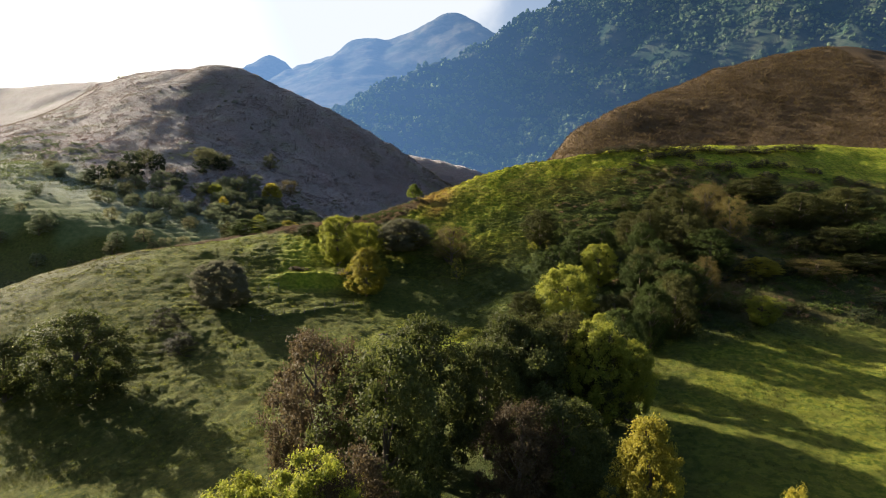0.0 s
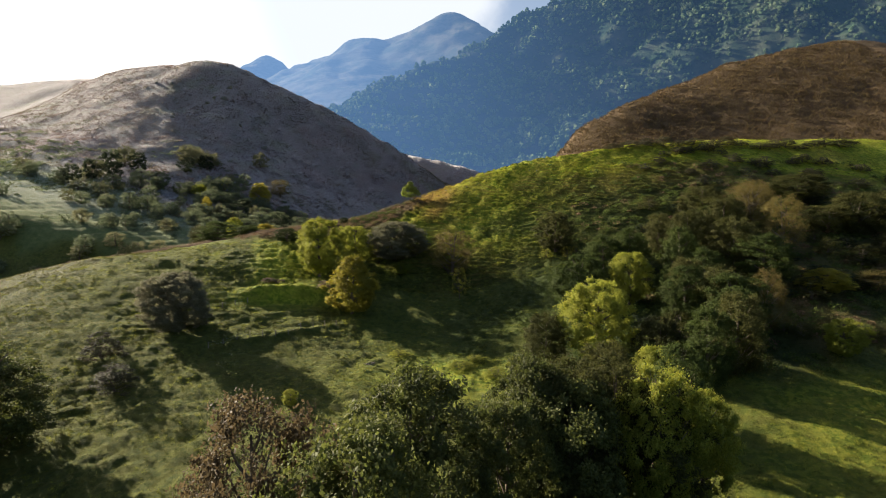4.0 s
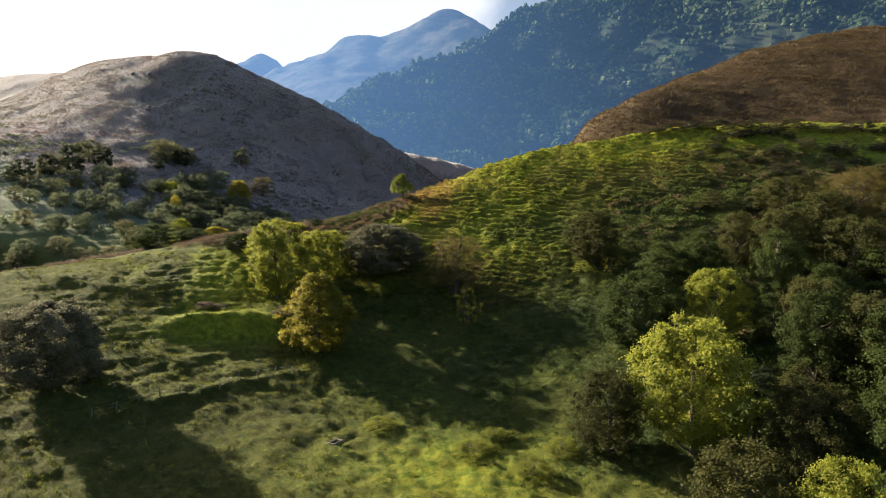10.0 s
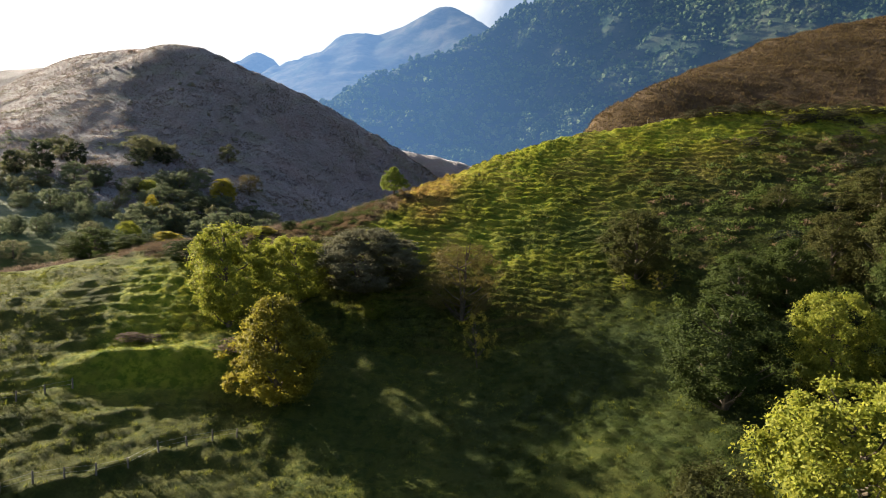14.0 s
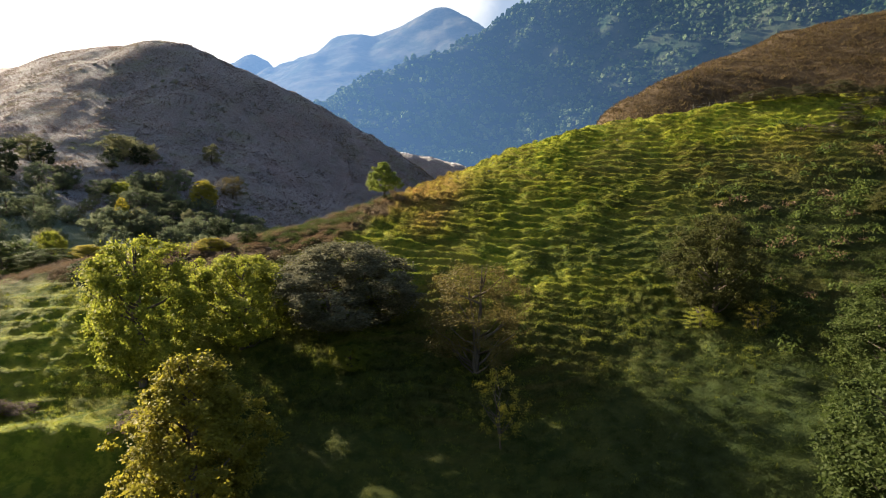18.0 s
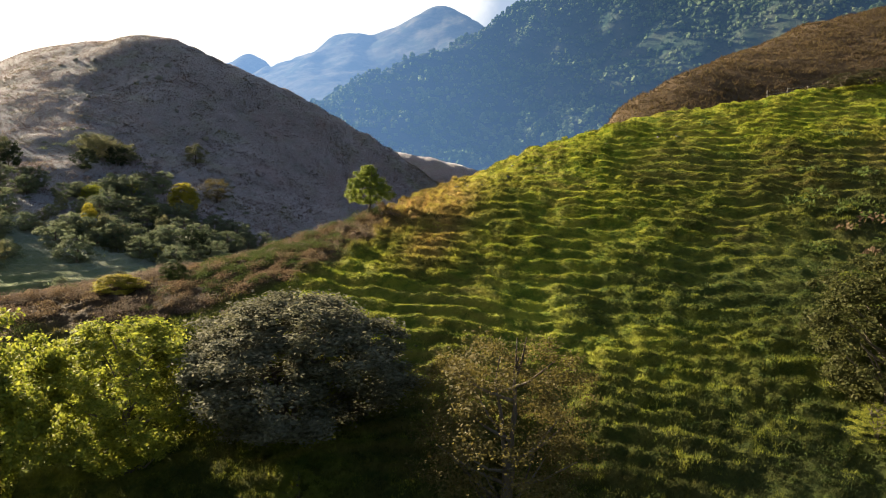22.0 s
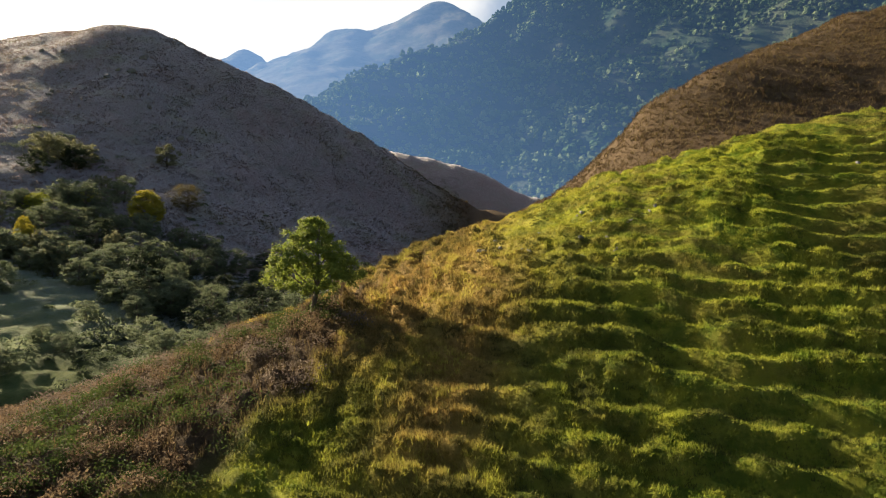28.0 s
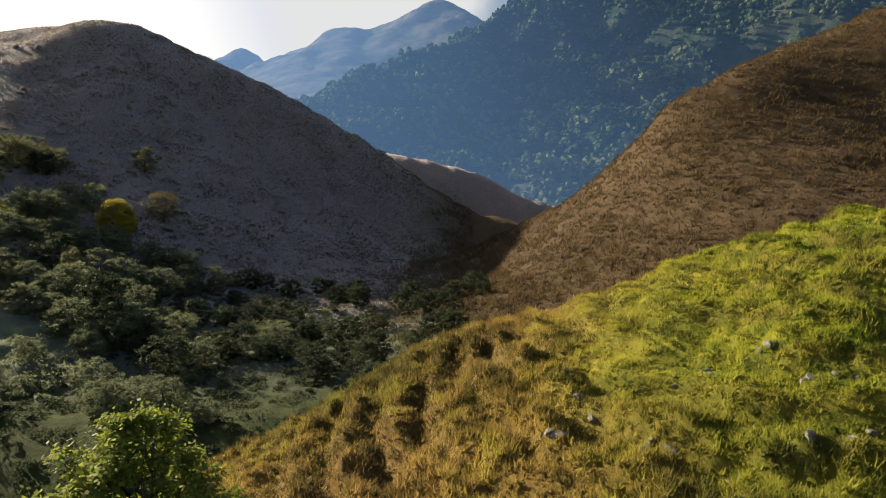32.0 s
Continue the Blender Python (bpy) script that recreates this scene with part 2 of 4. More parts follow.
# last colour of each: blue emission that paints haze over the distance
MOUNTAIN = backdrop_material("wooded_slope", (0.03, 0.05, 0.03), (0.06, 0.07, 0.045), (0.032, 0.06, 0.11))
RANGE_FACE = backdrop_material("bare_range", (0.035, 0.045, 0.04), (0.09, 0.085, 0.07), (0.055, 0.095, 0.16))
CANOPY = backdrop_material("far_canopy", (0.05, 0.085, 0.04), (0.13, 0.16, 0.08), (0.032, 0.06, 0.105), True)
LAND, TUFT, BARK, ROCK = land_material(), tuft_material(), bark_material(), rock_material()
LEAF = {
    "ash": leaf_material("ash_leaves", (0.14, 0.19, 0.028), (0.32, 0.35, 0.06), 0.5),
    "oak": leaf_material("oak_leaves", (0.06, 0.075, 0.018), (0.12, 0.13, 0.03)),
    "russet": leaf_material("russet_leaves", (0.085, 0.06, 0.03), (0.13, 0.1, 0.05)),
    "lime": leaf_material("lime_leaves", (0.165, 0.2, 0.024), (0.35, 0.345, 0.045), 0.55),
    "gold": leaf_material("gold_leaves", (0.28, 0.255, 0.028), (0.48, 0.41, 0.055), 0.55),
    "green": leaf_material("green_leaves", (0.04, 0.062, 0.014), (0.085, 0.105, 0.026), 0.45, 0.1),
    "olive": leaf_material("olive_leaves", (0.05, 0.058, 0.016), (0.1, 0.095, 0.028), 0.45, 0.1),
    "willow": leaf_material("willow_leaves", (0.1, 0.1, 0.055), (0.26, 0.245, 0.16), 0.4, 0.05),
    "brown": leaf_material("brown_leaves", (0.11, 0.085, 0.022), (0.17, 0.14, 0.035)),
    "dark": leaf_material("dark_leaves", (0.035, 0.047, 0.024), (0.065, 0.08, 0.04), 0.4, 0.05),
    # two paler leaf colours for far trees, with haze put into them
    "valley": leaf_material("hazed_valley_leaves", (0.12, 0.15, 0.085), (0.24, 0.26, 0.14), 0.45, 0.05),
    "hedge": leaf_material("hazed_hedge_leaves", (0.16, 0.17, 0.085), (0.3, 0.28, 0.14), 0.45, 0.05),
    "heather": leaf_material("heather_leaves", (0.13, 0.1, 0.08), (0.26, 0.2, 0.14), 0.4, 0.03),
    "fern": leaf_material("fern_leaves", (0.11, 0.072, 0.045), (0.27, 0.195, 0.11), 0.4, 0.05),
    "weed": leaf_material("weed_leaves", (0.05, 0.075, 0.02), (0.12, 0.15, 0.035), 0.4, 0.05),
    "gorse": leaf_material("gorse_leaves", (0.04, 0.045, 0.018), (0.1, 0.085, 0.035), 0.3),
}


# ---- the land ----
def bspline(u, n):
    u = np.clip(u, 0, n - 1.001)
    i = np.floor(u).astype(int)
    f = u - i
    w = np.stack([(1 - f) ** 3 / 6, (3 * f**3 - 6 * f**2 + 4) / 6, (-3 * f**3 + 3 * f**2 + 3 * f + 1) / 6, f**3 / 6], -1)
    return w, np.clip(np.stack([i - 1, i, i + 1, i + 2], -1), 0, n - 1)


def smax(a, b, k):
    return np.logaddexp(a / k, b / k) * k


def smin(a, b, k):
    return -smax(-a, -b, k)


def value_noise(x, y, seed=0):
    """Smooth noise in -1..1 with cells of one metre."""
    xi, yi = np.floor(x).astype(np.int64), np.floor(y).astype(np.int64)
    fx, fy = x - xi, y - yi
    fx, fy = fx * fx * fx * (fx * (fx * 6 - 15) + 10), fy * fy * fy * (fy * (fy * 6 - 15) + 10)

    def at(i, j):
        h = (i * 374761393 + j * 668265263 + seed * 2246822519) & 0xFFFFFFFF
        h = ((h ^ (h >> 13)) * 1274126177) & 0xFFFFFFFF
        return ((h ^ (h >> 16)) & 0xFFFF) / 32767.5 - 1

    a, b, c, d = at(xi, yi), at(xi + 1, yi), at(xi, yi + 1), at(xi + 1, yi + 1)
    return (a * (1 - fx) + b * fx) * (1 - fy) + (c * (1 - fx) + d * fx) * fy


def fbm(x, y, size, octaves=4, seed=0, gain=0.5):
    total, amp = 0.0, 1.0
    for k in range(octaves):
        total = total + amp * value_noise(x / size * 2**k + 17.3 * k, y / size * 2**k - 9.1 * k, seed + k)
        amp *= gain
    return total


def cushions(x, y, size, seed=0):
    """Rounded tussocks packed side by side, 1 at their tops, 0 in the creases."""
    u, v = x / size + 0.25 * value_noise(x / size * 0.6, y / size * 0.6, seed + 7), y / size
    i, j = np.floor(u).astype(np.int64), np.floor(v).astype(np.int64)
    best = np.full(np.shape(u), 4.0)
    for di in (-1, 0, 1):
        for dj in (-1, 0, 1):
            a, b = i + di, j + dj
            h = (a * 374761393 + b * 668265263 + seed * 2246822519) & 0xFFFFFFFF
            h = ((h ^ (h >> 13)) * 1274126177) & 0xFFFFFFFF
            best = np.minimum(best, (a + 0.1 + 0.8 * (h & 255) / 255 - u) ** 2 + (b + 0.1 + 0.8 * ((h >> 12) & 255) / 255 - v) ** 2)
    return np.clip(1 - 1.25 * best, 0, 1)


def tussocks(x, y):
    """Heights of the grass hummocks, larger among the ridge's bracken."""
    patchy = 0.4 + 0.6 * smooth(fbm(x, y, 4.5, 3, 45), -0.5, 0.4)
    return patchy * (0.6 * cushions(0.7 * x, y, 0.8, 46) + 0.4 * cushions(x, y, 0.45, 47))


# broad heights of the near slopes, every 30 m
SLOPES = np.array([
    [-9.0, -6.5, -3.4, 0.8, 5.5, 8.7, 9.1, 8.5, 8.3, 8.9, 10.0],
    [-4.7, -2.4, -0.4, 2.4, 7.6, 11.8, 12.3, 11.6, 11.9, 13.2, 14.9],
    [-0.7, 2.4, 4.0, 3.8, 8.7, 14.1, 15.7, 15.4, 16.0, 18.0, 19.8],
    [2.5, 8.5, 14.7, 16.3, 17.9, 17.2, 21.7, 22.4, 21.3, 23.3, 25.1],
    [4.0, 13.3, 27.8, 31.4, 23.7, 15.9, 28.8, 33.7, 29.6, 30.2, 31.6],
    [3.0, 12.2, 27.8, 33.2, 43.5, 38.5, 41.1, 46.8, 43.3, 41.3, 41.2],
    [2.6, 10.7, 20.2, 24.2, 26.2, 52.0, 62.7, 61.1, 58.9, 55.1, 53.8],
    [2.0, 6.2, 7.0, 2.8, 2.7, 40.8, 70.3, 76.3, 74.8, 70.0, 67.8],
])
LEFT_HILL = [(-285, 585, 148), (-257, 560, 157), (-210, 540, 159), (-160, 532, 152), (-60, 520, 103), (25, 505, 48)]
LEFT_SPUR = [(-215, 520, 142), (-238, 470, 106), (-290, 428, 66), (-330, 400, 44)]
FRONT_SPUR = [(-178, 440, 92), (-150, 372, 62), (-112, 330, 42), (-76, 300, 27)]
BACK_SHOULDER = [(-900, 760, 190), (-560, 690, 168), (-448, 660, 166), (-365, 640, 168), (-312, 630, 165), (-240, 640, 150)]
RIGHT_HILL = [(-5, 400, 30), (43, 385, 51), (77, 375, 80), (95, 370, 95), (180, 415, 130), (260, 440, 150), (420, 480, 150), (700, 520, 170)]
VALLEY_SPUR = [(-150, 670, 118), (15, 640, 86), (67, 630, 63), (130, 615, 40)]
WOODED_MOUNTAIN = [(-420, 950, 90), (-200, 1080, 212), (-86, 1150, 262), (18, 1250, 328), (151, 1400, 432), (356, 1500, 545), (1050, 1550, 740), (2200, 1550, 800)]
FAR_RANGE = [(-770, 2400, 560), (-690, 2400, 606), (-640, 2400, 628), (-600, 2400, 622), (-550, 2400, 580), (-440, 2100, 512), (-346, 1950, 504), (-244, 1900, 540), (-109, 1900, 554), (-24, 1900, 602), (61, 1900, 616), (200, 1900, 552), (900, 2000, 592)]


def near_slopes(x, y):
    wx, kx = bspline((x + 150) / 30, 11)
    wy, ky = bspline((y - 10) / 30, 8)
    return np.einsum("...i,...j,...ji->...", wx, wy, SLOPES[ky[..., :, None], kx[..., None, :]])


def far_side(x, y):
    return 48.03 + 0.150 * np.clip(x, -40, 120) - 0.5 * (y - 188.06 - 0.053 * x - 0.24 * np.exp(-(((x - 60) / 35) ** 2)))


def rounded(points, n=6):
    """A curve through the points."""
    p = np.array([points[0], *points, points[-1]], float)
    out = []
    for a, b, c, d in zip(p, p[1:], p[2:], p[3:]):
        for t in np.linspace(0, 1, n, endpoint=False):
            out.append(0.5 * (2 * b + (c - a) * t + (2 * a - 5 * b + 4 * c - d) * t * t + (3 * b - a - 3 * c + d) * t**3))
    return [tuple(v) for v in out] + [tuple(p[-1])]


def ridge(x, y, crest, steep, reach, tail, rounding, warp=2.0):
    crest = rounded(crest)
    x, y = x + warp * fbm(x, y, 60, 2, 91), y + warp * fbm(x, y, 60, 2, 92)
    best, total, share = np.full(np.shape(x), 1e9), 0.0, 0.0
    for (x0, y0, z0), (x1, y1, z1) in zip(crest, crest[1:]):
        dx, dy = x1 - x0, y1 - y0
        t = np.clip(((x - x0) * dx + (y - y0) * dy) / (dx * dx + dy * dy + 1e-9), 0, 1)
        d2 = (x - x0 - t * dx) ** 2 + (y - y0 - t * dy) ** 2
        w = 1 / (d2 + 36.0) ** 3
        total, share = total + w * (z0 + t * (z1 - z0)), share + w
        best = np.minimum(best, d2)
    d = np.sqrt(best + rounding * rounding) - rounding
    return total / share - steep * reach * (1 - np.exp(-d / reach)) - tail * d


def smooth(v, lo, hi):
    t = np.clip((v - lo) / (hi - lo), 0, 1)
    return t * t * (3 - 2 * t)


def broad(x, y):
    """The land without its small relief."""
    x, y = np.broadcast_arrays(np.asarray(x, float), np.asarray(y, float))
    out = smin(near_slopes(x, y), far_side(x, y), 2.0)
    far = y > 205
    if far.any():
        out[far] = far_hills(x[far], y[far], out[far])
    return out


def far_hills(x, y, near):
    back = np.maximum(y - 250, 0)
    valley = 22 + 0.03 * back * np.exp(-back / 900) + 0.1 * np.clip(x + 40, -160, 0) + 0.03 * np.maximum(x, 0)
    gully = fbm(x, 0.4 * y, 45, 4, 5)
    far = smax(valley, ridge(x, y, LEFT_HILL, 0.85, 80, 0.12, 32) + 1.8 * gully * smooth(y, 270, 380), 4)
    far = smax(far, ridge(x, y, LEFT_SPUR, 0.6, 170, 0.1, 14, 5.0), 5)
    far = smax(far, ridge(x, y, FRONT_SPUR, 0.6, 160, 0.1, 5, 5.0), 4)
    far = smax(far, ridge(x, y, BACK_SHOULDER, 0.7, 220, 0.1, 16, 6.0), 3)
    far = smax(far, ridge(x, y, VALLEY_SPUR, 0.7, 80, 0.1, 6), 3)
    far = smax(far, ridge(x, y, RIGHT_HILL, 0.42, 140, 0.1, 8) + 0.9 * gully, 3)
    w = smooth(y, 205, 250)
    return near * (1 - w) + w * smax(near, far, 2.0)


def bracken_edge(y):
    """The line where the ridge's bracken meets the terraced grass."""
    return np.interp(y, [150, 155.4, 159.6, 165, 171, 175, 190], [-30, -18.7, -11.8, -6.5, -4.2, -5.5, 0.5])


def covers(x, y):
    """How much of each plant cover grows at a place, 0 to 1. The darkest one also paints shade."""
    n = fbm(x, y, 14, 4, 21)
    green_hill = smooth(y, 128, 140) * smooth(x + 0.25 * (y - 150) + 3 * n, -16, -8) * (1 - smooth(y, 205, 240))
    lush = smooth(x + 2.5 * n, 22, 34) * smooth(y + 3 * n, 176, 186) * (1 - smooth(y, 222, 238))
    lush = np.maximum(lush, (0.75 + 0.35 * n) * (1 - 0.7 * smooth(x + 4 * n, 8, 26) * (1 - smooth(y, 168, 180))) * green_hill * smooth(y + 4 * n, 138, 150))
    lush = np.maximum(lush, (0.3 + 0.25 * n) * smooth(x, 20, 28) * (1 - smooth(y + 2 * n, 92, 100)))
    lush = np.maximum(np.clip(lush, 0, 1), np.exp(-((x + 27) / 9) ** 2 - ((y - 130 - 0.3 * (x + 27)) / 3.5) ** 2))
    lush = np.maximum(lush, 0.8 * np.exp(-((x + 34) / 14) ** 2 - ((y - 140) / 12) ** 2) * smooth(n, -0.6, 0.3))
    lush = np.maximum(lush, (0.25 + 0.4 * n) * np.exp(-((x - 4) / 14) ** 2 - ((y - 118) / 16) ** 2))
    lush = np.maximum(lush, (0.6 + 0.4 * n) * np.exp(-((x - 2) / 11) ** 2 - ((y - 104) / 8) ** 2))
    lush = np.maximum(lush, (0.9 + 0.2 * n) * smooth(x + 3 * n, 18, 26) * smooth(y - 0.02 * x + 2 * n, 166, 172) * (1 - smooth(y, 222, 238)))
    lush = np.clip(lush, 0, 1)
    edge = x + 9.0 - 0.55 * (y - 177)
    dry = np.exp(-((edge - 5.5 + 2.5 * n) / 6.5) ** 2) * smooth(y, 163, 172) * (1 - smooth(y, 196, 210))
    dry = np.maximum(dry, 0.3 * smooth(n, 0.45, 0.9) * green_hill)
    dry = np.maximum(dry, 0.9 * (1 - smooth(edge + 2.5 * n, 5, 12)) * smooth(y + n, 174, 179) * (1 - smooth(y, 200, 215)) * smooth(x, -30, -20))
    brack = smooth(-edge + 2.0 * n, 0, 6) * (1 - smooth(y + n, 176, 181)) * smooth(y, 150, 160) * smooth(x, -48, -36) * (1 - smooth(y, 215, 235))
    brack = np.maximum(brack, smooth(bracken_edge(y) - x + 1.6 * n, -1.0, 1.5) * (1 - smooth(y + n, 176, 181)) * smooth(y + 2 * n, 150, 156) * smooth(x, -48, -36) * (1 - smooth(y, 215, 235)))
    dry = np.maximum(dry, 0.85 * np.exp(-(((x + 1 - 0.2 * (y - 172) + 1.2 * n) / 2.6) ** 2)) * smooth(y + 2 * n, 157, 163) * (1 - smooth(y, 184, 190)))
    right = smooth(y + 0.2 * x, 228, 262) * smooth(x - 0.05 * (y - 250) + 6 * n, -35, 10) * (1 - smooth(y, 520, 620))
    brack = np.maximum(brack, right)
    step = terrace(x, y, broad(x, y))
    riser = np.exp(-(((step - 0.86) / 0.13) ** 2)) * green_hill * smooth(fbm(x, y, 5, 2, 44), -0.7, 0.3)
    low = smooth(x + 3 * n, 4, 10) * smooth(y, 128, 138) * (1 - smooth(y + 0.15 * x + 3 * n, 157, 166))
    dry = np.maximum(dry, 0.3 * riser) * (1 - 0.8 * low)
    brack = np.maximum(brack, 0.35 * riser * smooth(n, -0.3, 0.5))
    scrub = smooth(x + 4 * n, 24, 34) * smooth(y + 4 * n, 92, 102) * (1 - smooth(y + 5 * n, 158, 174))
    brack = np.maximum(brack, 0.5 * scrub)
    heath = smooth(y, 240, 300) * (1 - right) * (1 - smooth(y, 700, 760))
    heath = np.maximum(heath, 0.3 * smooth(-x + 6 * n, 58, 80) * smooth(y, 100, 130) * (1 - smooth(y, 200, 240)))
    meadow = smooth(-x + 6 * n, 58, 68) * smooth(y + 6 * n, 232, 242) * (1 - smooth(y + 0.3 * x + 14 * n, 262, 290))
    wood = smooth(y + 8 * n, 700, 730)
    # the valley's shade, painted into the ground as dark floor
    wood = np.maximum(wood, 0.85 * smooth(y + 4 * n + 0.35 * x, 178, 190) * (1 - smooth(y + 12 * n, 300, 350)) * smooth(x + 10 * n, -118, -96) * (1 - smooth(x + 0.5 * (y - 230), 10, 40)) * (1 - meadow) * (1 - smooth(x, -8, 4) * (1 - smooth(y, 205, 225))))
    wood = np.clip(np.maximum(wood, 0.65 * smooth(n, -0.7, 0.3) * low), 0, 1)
    # tree shade over the hollow, put into the ground colour
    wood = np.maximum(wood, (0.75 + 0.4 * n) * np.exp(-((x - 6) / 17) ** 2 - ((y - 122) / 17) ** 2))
    # dark weeds, with the shade on this slope painted in too
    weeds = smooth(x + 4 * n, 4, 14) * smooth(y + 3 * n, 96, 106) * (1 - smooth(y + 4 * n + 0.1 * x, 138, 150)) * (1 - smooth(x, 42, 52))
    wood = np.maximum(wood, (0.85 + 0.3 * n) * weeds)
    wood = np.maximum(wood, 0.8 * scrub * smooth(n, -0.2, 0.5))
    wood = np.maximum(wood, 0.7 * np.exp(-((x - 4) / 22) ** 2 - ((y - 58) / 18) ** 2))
    return {"meadow": meadow, "lush": lush, "dry": dry, "bracken": brack, "heath": heath, "wood": np.clip(wood, 0, 1)}


def terrace(x, y, z):
    """Where a place lies between one cattle tread and the next, 0 to 1."""
    phase = (z + 0.42 * fbm(x, y, 12, 4, 31, 0.6) + 0.05 * x) / 0.74
    return phase - np.floor(phase)


def land(x, y):
    z = broad(x, y)
    # cattle terraces along the contours of the green hill, hummocks elsewhere
    hill = smooth(y, 132, 146) * (1 - smooth(y, 186, 200)) * smooth(x + 0.3 * (y - 150), -14, -4) * (1 - smooth(x, 60, 80))
    step = terrace(x, y, z)
    tread = np.where(step < 0.66, -step, -0.66 * (1 - step) / 0.34)
    wild = np.clip(0.95 + 0.5 * fbm(x, y, 5, 3, 41), 0.35, 1.3)
    z = z + hill * 0.8 * (tread + 0.33) * wild
    z = z + hill * 0.62 * (tussocks(x, y) - 0.25)
    rough = smooth(bracken_edge(y) - x, -1.0, 1.5) * smooth(y, 148, 156) * smooth(x, -48, -38) * (1 - smooth(y, 190, 205))
    z = z + rough * (0.55 * cushions(x, y, 1.9, 48) + 0.3 * cushions(x, y, 0.9, 49) - 0.3)
    rugged = (1 - hill) * (1 - rough) * smooth(y, 74, 84) * (1 - smooth(y, 140, 156)) * (1 - smooth(np.abs(x + 8), 40, 56))
    z = z + rugged * 0.36 * (0.2 + 0.8 * smooth(fbm(x, y, 8, 3, 53), -0.4, 0.3)) * (cushions(0.8 * x + 0.3 * y, y, 1.25, 50) - 0.35)
    close = 1 - smooth(y, 260, 420)
    z = z + close * (0.2 * fbm(x, y, 2.6, 3, 51) + 0.3 * fbm(x, y, 11, 2, 52))
    z = z + 1.3 * np.exp(-(((y - 131 - 0.3 * (x + 27) + 0.6 * fbm(x, y, 8, 2, 63)) / 1.8) ** 2)) * smooth(x, -38, -32) * (1 - smooth(x, -22, -18))
    along = 111.1 + 0.747 * (x + 32.3) + 0.5 * fbm(x, y, 6, 2, 64)
    z = z + 0.32 * np.exp(-(((y - along - 0.4) / 0.8) ** 2)) * smooth(x, -36, -32) * (1 - smooth(x, -19, -15))
    ledge = 141.9 - 0.27 * (x + 67.3) + 0.8 * fbm(x, y, 9, 2, 65)
    z = z + 0.5 * smooth(y - ledge, -0.6, 0.6) * (1 - smooth(y - ledge, 1.5, 7.0)) * smooth(x, -80, -68) * (1 - smooth(x, -44, -36))
    knoll = smooth(-x, 18, 30) * (1 - smooth(y, 150, 165)) * smooth(y, 75, 90)
    ph = (z + 0.3 * fbm(x, y, 7, 2, 61)) / 0.8
    st = ph - np.floor(ph)
    z = z + knoll * 0.16 * (np.where(st < 0.7, st / 0.7, (1 - st) / 0.3) - 0.5)
    bank = (z + 0.5 * fbm(x, y, 16, 2, 62)) / 1.6
    bank = bank - np.floor(bank)
    z = z + 1.1 * (0.35 - np.where(bank < 0.7, bank, 0.7 * (1 - bank) / 0.3)) * smooth(-x, 45, 58) * smooth(y, 226, 238) * (1 - smooth(y, 290, 310))
    rows = fbm(0.2 * x + 0.1 * y, z + 0.12 * x, 2.6, 2, 81)
    z = z + 0.3 * rows * smooth(y, 225, 255) * smooth(x, -30, 10) * (1 - smooth(y, 480, 560))
    mid = smooth(y, 240, 300)
    z = z + mid * (0.3 * fbm(x, y, 7, 3, 71) + 0.9 * fbm(x, y, 30, 3, 72))
    return z


def graded(spans):
    """Grid lines: (from, to, step at from, step at to)."""
    out = []
    for a, b, s0, s1 in spans:
        v = a
        while v < b - 1e-6:
            out.append(v)
            v += s0 + (s1 - s0) * (v - a) / (b - a)
    out.append(spans[-1][1])
    return np.array(out)


def grid(xs, ys, drop=()):
    """Vertices and quads over grid lines, without the quads inside the boxes of drop."""
    x, y = np.meshgrid(xs, ys)
    nx, ny = len(xs), len(ys)
    i = (np.arange(ny - 1)[:, None] * nx + np.arange(nx - 1)[None]).ravel()
    keep = np.full(len(i), True)
    fx, fy = x.ravel(), y.ravel()
    for x0, x1, y0, y1 in drop:
        keep &= ~((fx[i] > x0) & (fx[i + nx + 1] < x1) & (fy[i] > y0) & (fy[i + nx + 1] < y1))
    i = i[keep]
    return fx, fy, np.stack([i, i + 1, i + nx + 1, i + nx], -1)


def sheet(name, xs, ys, fine, material):
    """One sheet of land, with a finer grid in the boxes of fine: x0, x1, y0, y1, step."""
    parts = [grid(xs, ys, [f[:4] for f in fine])]
    parts += [grid(np.arange(x0 - 0.4, x1 + 0.4, s), np.arange(y0 - 0.4, y1 + 0.4, s)) for x0, x1, y0, y1, s in fine]
    x, y = np.concatenate([p[0] for p in parts]), np.concatenate([p[1] for p in parts])
    start = np.cumsum([0] + [len(p[0]) for p in parts])
    quads = np.concatenate([p[2] + s for p, s in zip(parts, start)])
    ob = mesh_object(name, np.stack([x, y, land(x, y)], -1), quads, material, smooth_shade=True)
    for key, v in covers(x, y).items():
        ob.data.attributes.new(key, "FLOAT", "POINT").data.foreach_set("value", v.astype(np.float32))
    return ob


def mesh_object(name, co, faces, material, smooth_shade=False):
    me = bpy.data.meshes.new(name)
    co, faces = np.asarray(co, np.float32), np.asarray(faces, np.int32)
    n, k = faces.shape
    me.vertices.add(len(co))
    me.vertices.foreach_set("co", co.ravel())
    me.loops.add(n * k)
    me.loops.foreach_set("vertex_index", faces.ravel())
    me.polygons.add(n)
    me.polygons.foreach_set("loop_start", np.arange(0, n * k, k, dtype=np.int32))
    me.polygons.foreach_set("use_smooth", np.full(n, smooth_shade))
    me.update(calc_edges=True)
    me.materials.append(material)
    return new(name, me)


